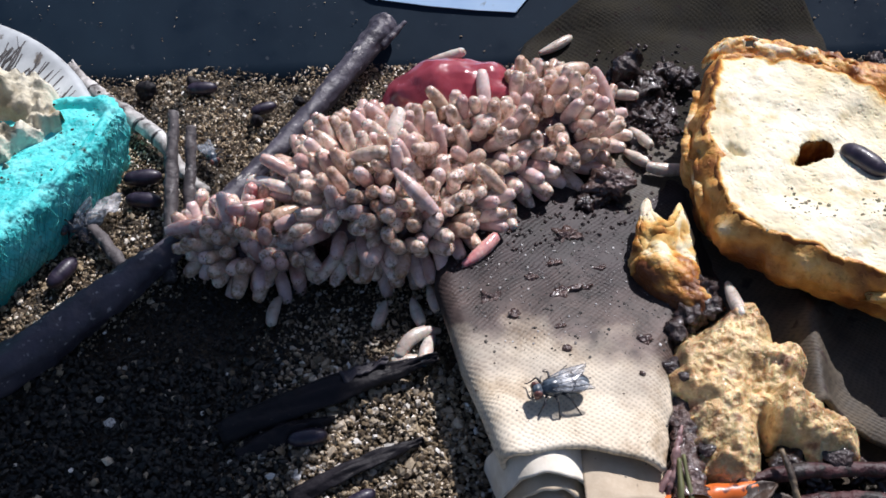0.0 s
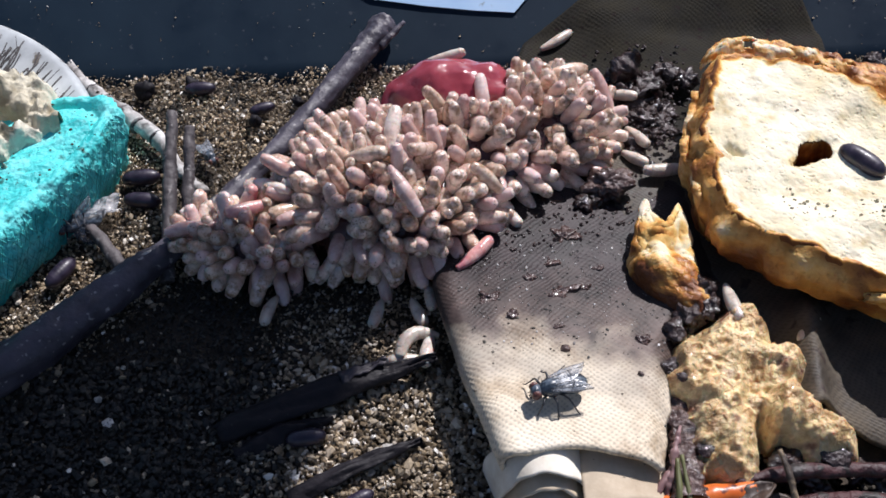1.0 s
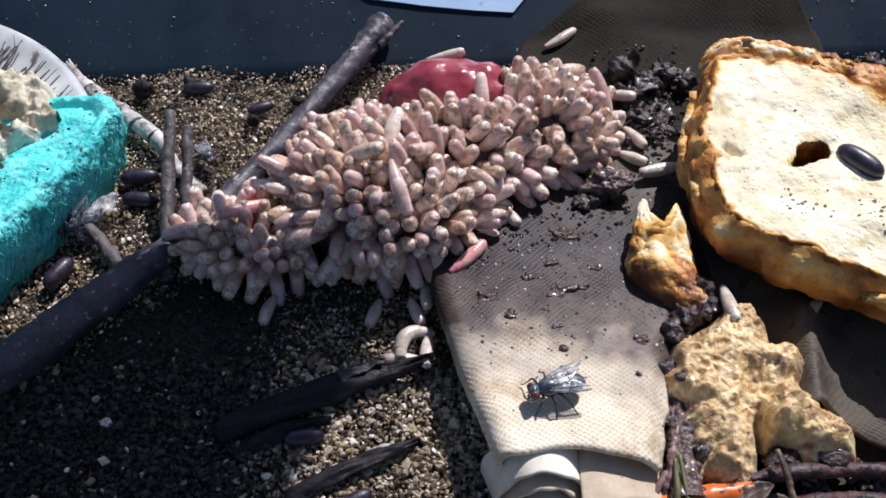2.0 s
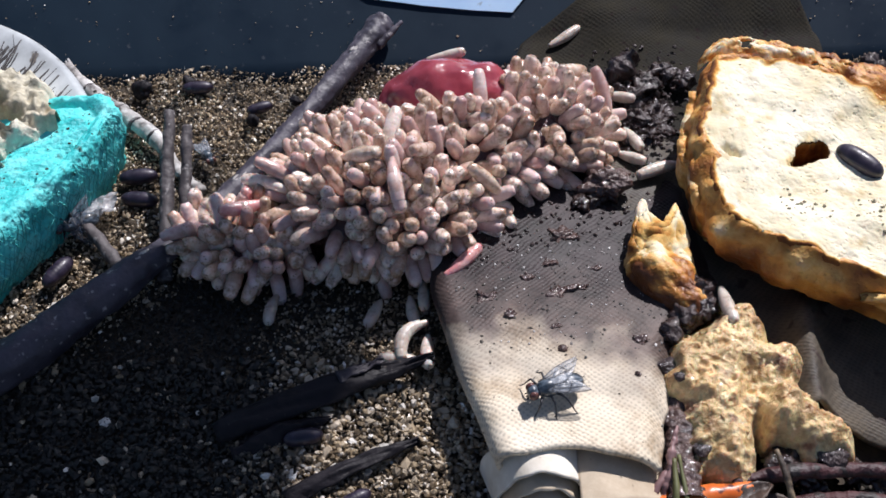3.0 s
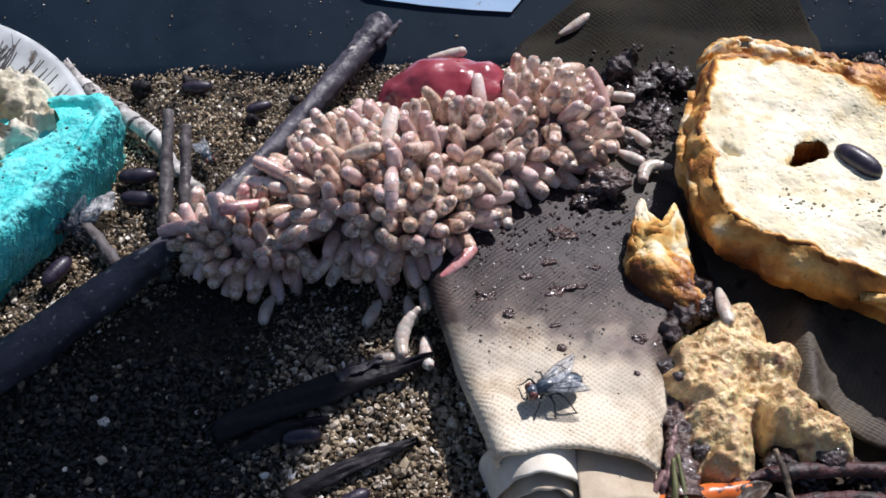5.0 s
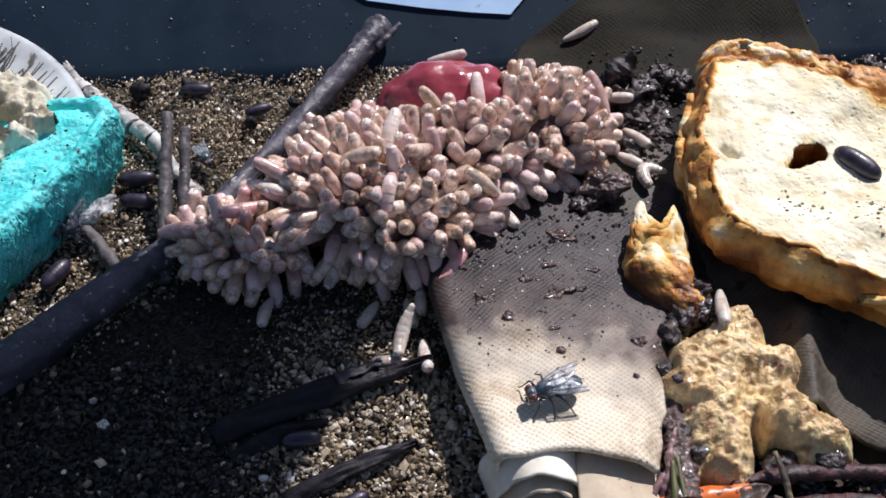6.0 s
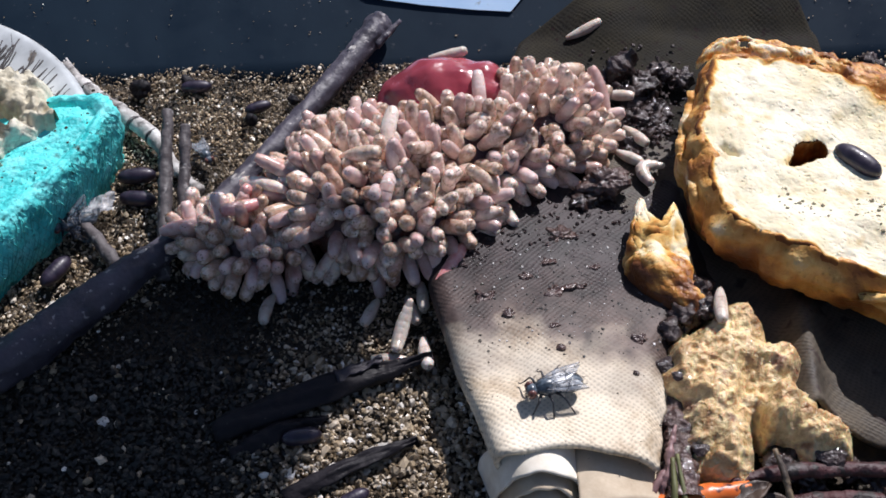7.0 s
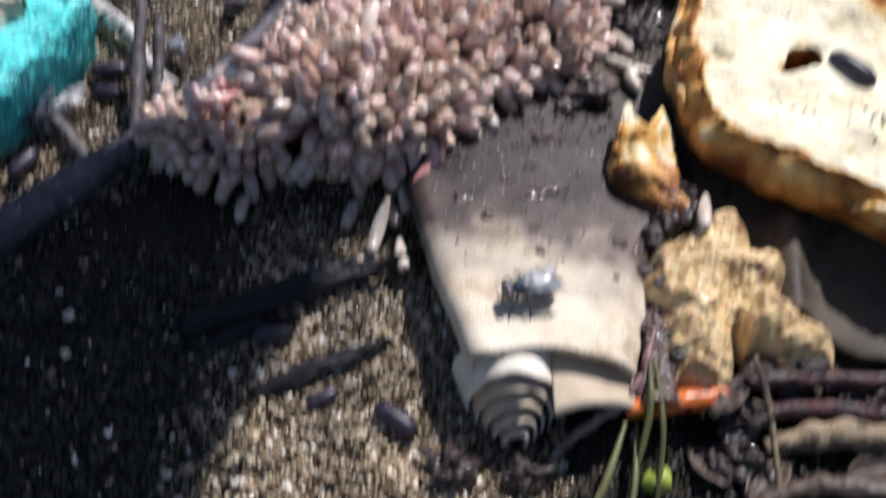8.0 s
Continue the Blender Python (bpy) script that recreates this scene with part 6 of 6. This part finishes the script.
# ---- flies ----
def build_fly(label, m, dead=False):
    """A fly, 9 mm long, head towards -x, feet at z = 0."""
    fly = thing("fly", label, "fly", "flies")
    fly.matrix_basis = m

    def blob(name, c, r, material, lab="", amp=0.05, seed=0.0, rot=0.0, parent=None):
        v, f = lump(*r, amp, 1.0, seed, 3)
        ob = part(name, mesh_of(name, v, f, material), parent or fly, lab)
        ob.matrix_basis = pose(c[0] * MM, c[1] * MM, c[2] * MM, 0, rot, 0)
        return ob
    blob("thorax", (-0.9, 0, 2.4), (1.7, 1.35, 1.3), M_FLYBODY, "blue-grey striped thorax")
    blob("abdomen", (2.0, 0, 2.1), (2.3, 1.45, 1.25), M_FLYBODY, "dark bristly abdomen", 0.06, 5.0, 6)
    head = blob("head", (-3.0, 0, 2.2), (0.85, 1.2, 1.0), M_FLYBODY)
    for s in (-1, 1):
        blob("eye", (-0.15, 0.72 * s, 0.18), (0.66, 0.55, 0.78), M_EYE, "large red-brown eye", 0.02, 3.0, 0, head)
        v, f = tube([(-0.7, 0.15 * s, 0.0, 0.09), (-1.1, 0.25 * s, -0.35, 0.06)], 8, 5)
        part("antenna", mesh_of("antenna", v, f, M_VEIN), head)
    v, f = tube([(-0.4, 0, -0.6, 0.22), (-0.6, 0, -1.4, 0.25)], 8, 6)
    part("proboscis", mesh_of("proboscis", v, f, M_VEIN), head)
    wings = []
    for s in (-1, 1):
        n, k = 22, 9
        verts = []
        for j in range(n):
            t = j / (n - 1)
            w0, w1 = -0.55 * math.sin(math.pi * t ** 0.8) ** 0.7, 2.0 * math.sin(math.pi * min(1, 0.06 + 0.94 * t ** 0.75)) ** 0.75
            for i in range(k):
                u = i / (k - 1)
                verts.append((5.9 * t, -s * (w0 + (w1 - w0) * u), (0.12 if s > 0 else 0.0) + 0.25 * math.sin(u * 5) * t + 0.15 * t))
        wing = part("wing", mesh_of("wing", verts, grid_faces(k, n), M_WING), fly, "smoky clear wing")
        thick(wing, 0.03)
        base = pose(-1.4 * MM, 0.75 * s * MM, 3.35 * MM, -8 * s, 4, (11 if not dead else 48) * s)
        wing.matrix_basis = base
        wings.append((wing, base, s))
        for pts in (((0.1, -0.1, 0.03), (3.0, -0.48, 0.06), (6.2, -0.1, 0.2)), ((0.1, 0.1, 0.03), (3.2, 0.2, 0.2), (6.3, 0.5, 0.25)), ((0.1, 0.3, 0.03), (2.6, 0.9, 0.26), (5.4, 1.1, 0.15)), ((3.1, -0.4, 0.06), (3.5, 0.2, 0.22), (3.7, 0.95, 0.26))):
            v, f = tube([(x * 0.9, -y * s, z + 0.12, 0.045) for x, y, z in pts], 10, 4)
            part("vein", mesh_of("vein", v, f, M_VEIN), wing)
    for s in (-1, 1):
        for x0, kx, ky, fx, fy in ((-1.9, -2.6, 2.0, -3.6, 2.6), (-0.9, -0.8, 2.5, -0.9, 4.0), (0.1, 1.0, 2.3, 2.2, 3.9)):
            if dead:
                fx, fy, kz, fz = kx * 0.6, 0.7, 4.4, 5.4
            else:
                kz, fz = 2.5, 0.1
            v, f = tube([(x0, 0.7 * s, 1.5, 0.2), ((x0 + kx) / 2, (0.7 + ky) / 2 * s, 2.1, 0.2), (kx, ky * s, kz * 0.85, 0.15), ((kx + fx) / 2, (ky + fy) / 2 * s, (kz + fz) / 2 * 0.8, 0.11),
                         (fx, fy * s, fz, 0.08), (fx - 0.3 if x0 < -1 else fx + 0.45, (fy + 0.2) * s, fz, 0.06)], 24, 6, 0.03)
            part("leg", mesh_of("leg", v, f, M_VEIN), fly)
    # bristles on thorax and abdomen
    rng = random.Random(17)
    hairs = []
    for _ in range(110):
        cx, rr = (-0.9, (1.7, 1.35, 1.3)) if rng.random() < 0.4 else (2.0, (2.3, 1.45, 1.25))
        d = Vector((rng.gauss(0, 1), rng.gauss(0, 1), abs(rng.gauss(0, 1)))).normalized()
        p = Vector((cx + d.x * rr[0], d.y * rr[1], (2.4 if cx < 0 else 2.1) + d.z * rr[2]))
        q = p + (d + Vector((0.8, 0, 0))).normalized() * rng.uniform(0.3, 0.6)
        hairs.append(tube([(*p, 0.03), (*q, 0.012)], 3, 3))
    v, f = join(*hairs)
    tagged(part("bristles", mesh_of("bristles", v, f, M_VEIN), fly), kind="stuff")
    return fly, wings


def build_flies():
    z = cloth_z(17, -38.5) + 0.1
    base = lambda a, dx=0.0: pose((16.2 + dx) * MM, -38.4 * MM, z * MM, 2, 0, a) @ Matrix.Scale(1.1, 4)
    fly, wings = build_fly("grey-blue blowfly standing on the tan cloth", base(15))
    KEYED.append((fly, [(0.0, base(14)), (1.0, base(15)), (1.5, base(15)), (3.5, base(18, -0.1)), (4.5, base(18, -0.1)), (6.5, base(16)), (7.0, base(15)), (8.0, base(15))]))
    for w, b, s in wings:
        KEYED.append((w, [(t, b @ pose(0, 0, 0, 0, -lift, a * s)) for t, a, lift in
                          ((0.0, 0, 0), (1.0, 1, 1), (1.5, 2, 1), (3.5, 9, 7), (4.5, 10, 8), (6.0, 4, 3), (6.5, 0, 0), (7.0, 1, 0), (8.0, 1, 0))]))
    build_fly("dead fly with pale crumpled wings beside the foam", pose(-67.0 * MM, 4.6 * MM, 3.0 * MM, 65, 10, 28), True)
    build_fly("blue-grey fly resting on the grains beside the twigs", pose(-45.4 * MM, 21.4 * MM, 1.0 * MM, 0, 4, 123) @ Matrix.Scale(0.8, 4))
    verts = []
    for j in range(14):
        for i in range(14):
            x, y = i / 13 * 7, j / 13 * 4.5
            verts.append((-67.0 + x, 4.4 + y + 0.3 * x, 3.0 + 1.1 * fbm(x, y, 3, 0.6) + 0.12 * y))
    tagged(thick(part("film_scrap", mesh_of("film_scrap", verts, grid_faces(14, 14), M_FILM, smooth=False)), 0.05), "crumpled scrap of clear shiny film on the grains", "film")


# ---- stems along the near edge ----
def build_stems():
    rod("orange_stem", "bright orange broken stem below the soggy bread", "stem", [(30.2, -53.0, 5.4, 1.4), (37.0, -52.0, 5.9, 1.7), (44.8, -50.8, 5.9, 1.5)], M_ORANGE, 30, 12, 0.4, 2.0)
    rod("red_stem", "dark red wet stem lying across the near side", "stem", [(42.0, -49.8, 6.2, 0.8), (52.0, -48.2, 6.6, 1.2), (62.0, -47.8, 6.2, 1.1), (76.0, -47.2, 6.0, 1.0)], M_REDSTEM, 50, 12, 0.3, 7.0)
    rod("red_stem", "dark red wet stem lying across the near side", "stem", [(46.0, -53.0, 3.6, 1.1), (58.0, -51.5, 4.0, 1.4), (74.0, -52.5, 3.6, 1.2)], M_REDSTEM, 50, 12, 0.35, 17.0)
    rod("purple_stem", "purplish withered stem sticking out below the cloth", "stem", [(20.5, -58.5, 3.0, 0.5), (25.0, -55.2, 4.8, 0.75), (29.5, -52.4, 6.2, 0.85), (33.0, -48.6, 7.8, 0.5)], M_PINKROOT, 40, 9, 0.5, 4.0, 0.8, group="withered stems")
    rod("purple_stem", "purplish withered stem sticking out below the cloth", "stem", [(31.0, -54.0, 5.0, 0.35), (32.6, -49.5, 7.6, 0.6), (33.4, -45.5, 9.4, 0.45), (34.6, -42.5, 10.0, 0.2)], M_PINKROOT, 40, 8, 0.6, 9.0, 0.9, group="withered stems")
    rod("bark_strip", "flat tan strip of bark lying among the litter", "bark", [(50.0, -57.0, 2.4, 1.2), (60.0, -55.2, 3.0, 2.1), (72.0, -55.8, 3.0, 2.2), (88.0, -57.0, 2.4, 1.8)], M_STRAW, 60, 12, 0.9, 21.0, 0.35, group="bark strips")
    rod("bark_strip", "flat brown strip of bark lying among the litter", "bark", [(46.0, -66.0, 1.6, 1.0), (58.0, -63.0, 2.2, 1.8), (76.0, -65.0, 2.0, 1.6)], M_LEAF, 60, 12, 0.9, 33.0, 0.35, group="bark strips")
    for a, b, r in (((33.5, -47.5, 9.2), (31.0, -62.0, 3.0), 0.6), ((34.2, -47.0, 9.4), (33.8, -66.0, 2.0), 0.5), ((30.0, -55.0, 5.0), (21.0, -74.0, 1.0), 0.7), ((31.8, -54.0, 4.0), (27.5, -76.0, 1.0), 0.6)):
        m = ((a[0] + b[0]) / 2 + 0.8, (a[1] + b[1]) / 2, (a[2] + b[2]) / 2 + 1.2)
        rod("grass_stalk", "thin olive-green grass stalk hanging over the edge", "grass", [(*a, r * 0.6), (*m, r), (*b, r * 0.8)], M_GRASS, 24, 6, 0.1, a[0], group="grass stalks")
    rod("straw", "thin pale straw standing up through the stems", "straw", [(48.4, -46.5, 10.0, 0.35), (49.4, -50.5, 9.0, 0.5), (50.4, -56.0, 6.0, 0.5), (51.2, -64.0, 2.0, 0.45)], M_STRAW, 24, 7, 0.1, 2.0)
    v, f = lump(2.0, 1.8, 1.8, 0.3, 0.5, 3.0, 3, (34.2, -62.6, 2.4))
    tagged(part("bud", mesh_of("bud", v, f, M_BUD)), "small yellow-green bud on the ground", "bud")
    # dry leaf scraps
    rng = random.Random(31)
    for x, y, z, s, a in ((44.8, -52.2, 6.8, 4.2, 30), (48.5, -53.0, 5.2, 3.6, -20), (66, -60, 2.0, 6.5, 15), (50, -62, 1.6, 6.0, 40), (80, -50, 4.6, 5.0, -30),
                          (42, -60, 1.6, 5.0, -50), (56, -70, 1.4, 7.0, 20), (74, -70, 1.4, 8.0, -8)):
        verts = []
        for j in range(14):
            t = j / 13
            w = s * 0.42 * math.sin(math.pi * (0.08 + 0.9 * t)) ** 0.8
            for i in range(9):
                u = i / 4 - 1
                verts.append((s * (t - 0.5) * 1.5, u * w, 0.5 * w * (abs(u) ** 1.5) + 0.5 * fbm(t * 4 + x, u * 2, y, 1.0)))
        ob = thick(part("leaf_scrap", mesh_of("leaf_scrap", verts, grid_faces(9, 14), M_LEAF)), 0.25)
        ob.matrix_basis = pose(x * MM, y * MM, z * MM, rng.uniform(-12, 12), rng.uniform(-10, 10), a)
        tagged(ob, "dry brown curled leaf scrap on the litter", "leaf", "leaf scraps")
    for x, y, r in ((46.5, -53.8, 2.6), (45.8, -58.5, 2.8), (54.5, -49.5, 2.0), (66.0, -50.0, 2.4), (34.5, -50.5, 2.0), (32.5, -47.2, 1.5), (16.0, -61.5, 2.2), (5.0, -61.0, 2.6), (62.0, -46.5, 1.8)):
        v, f = lump(r * 1.2, r, r * 0.8, 0.9, 0.7, x, 4, (x, y, 3.2 if y > -56 else 1.5))
        tagged(part("litter_clod", mesh_of("litter_clod", v, f, M_GUNK)), "dark damp clod among stems and leaf scraps", "clod", "litter clods")


def motions():
    for ob, rows in KEYED:
        walk(ob, rows)


build_ground()
build_bin()
build_shade()
build_meat()
build_cloth()
build_bread()
build_crust_shard()
build_soggy()
build_pupae()
build_sticks()
build_husks()
build_foam()
build_gunk()
build_flies()
build_stems()
build_strays()
build_heap()
build_buried()
build_grains()
motions()
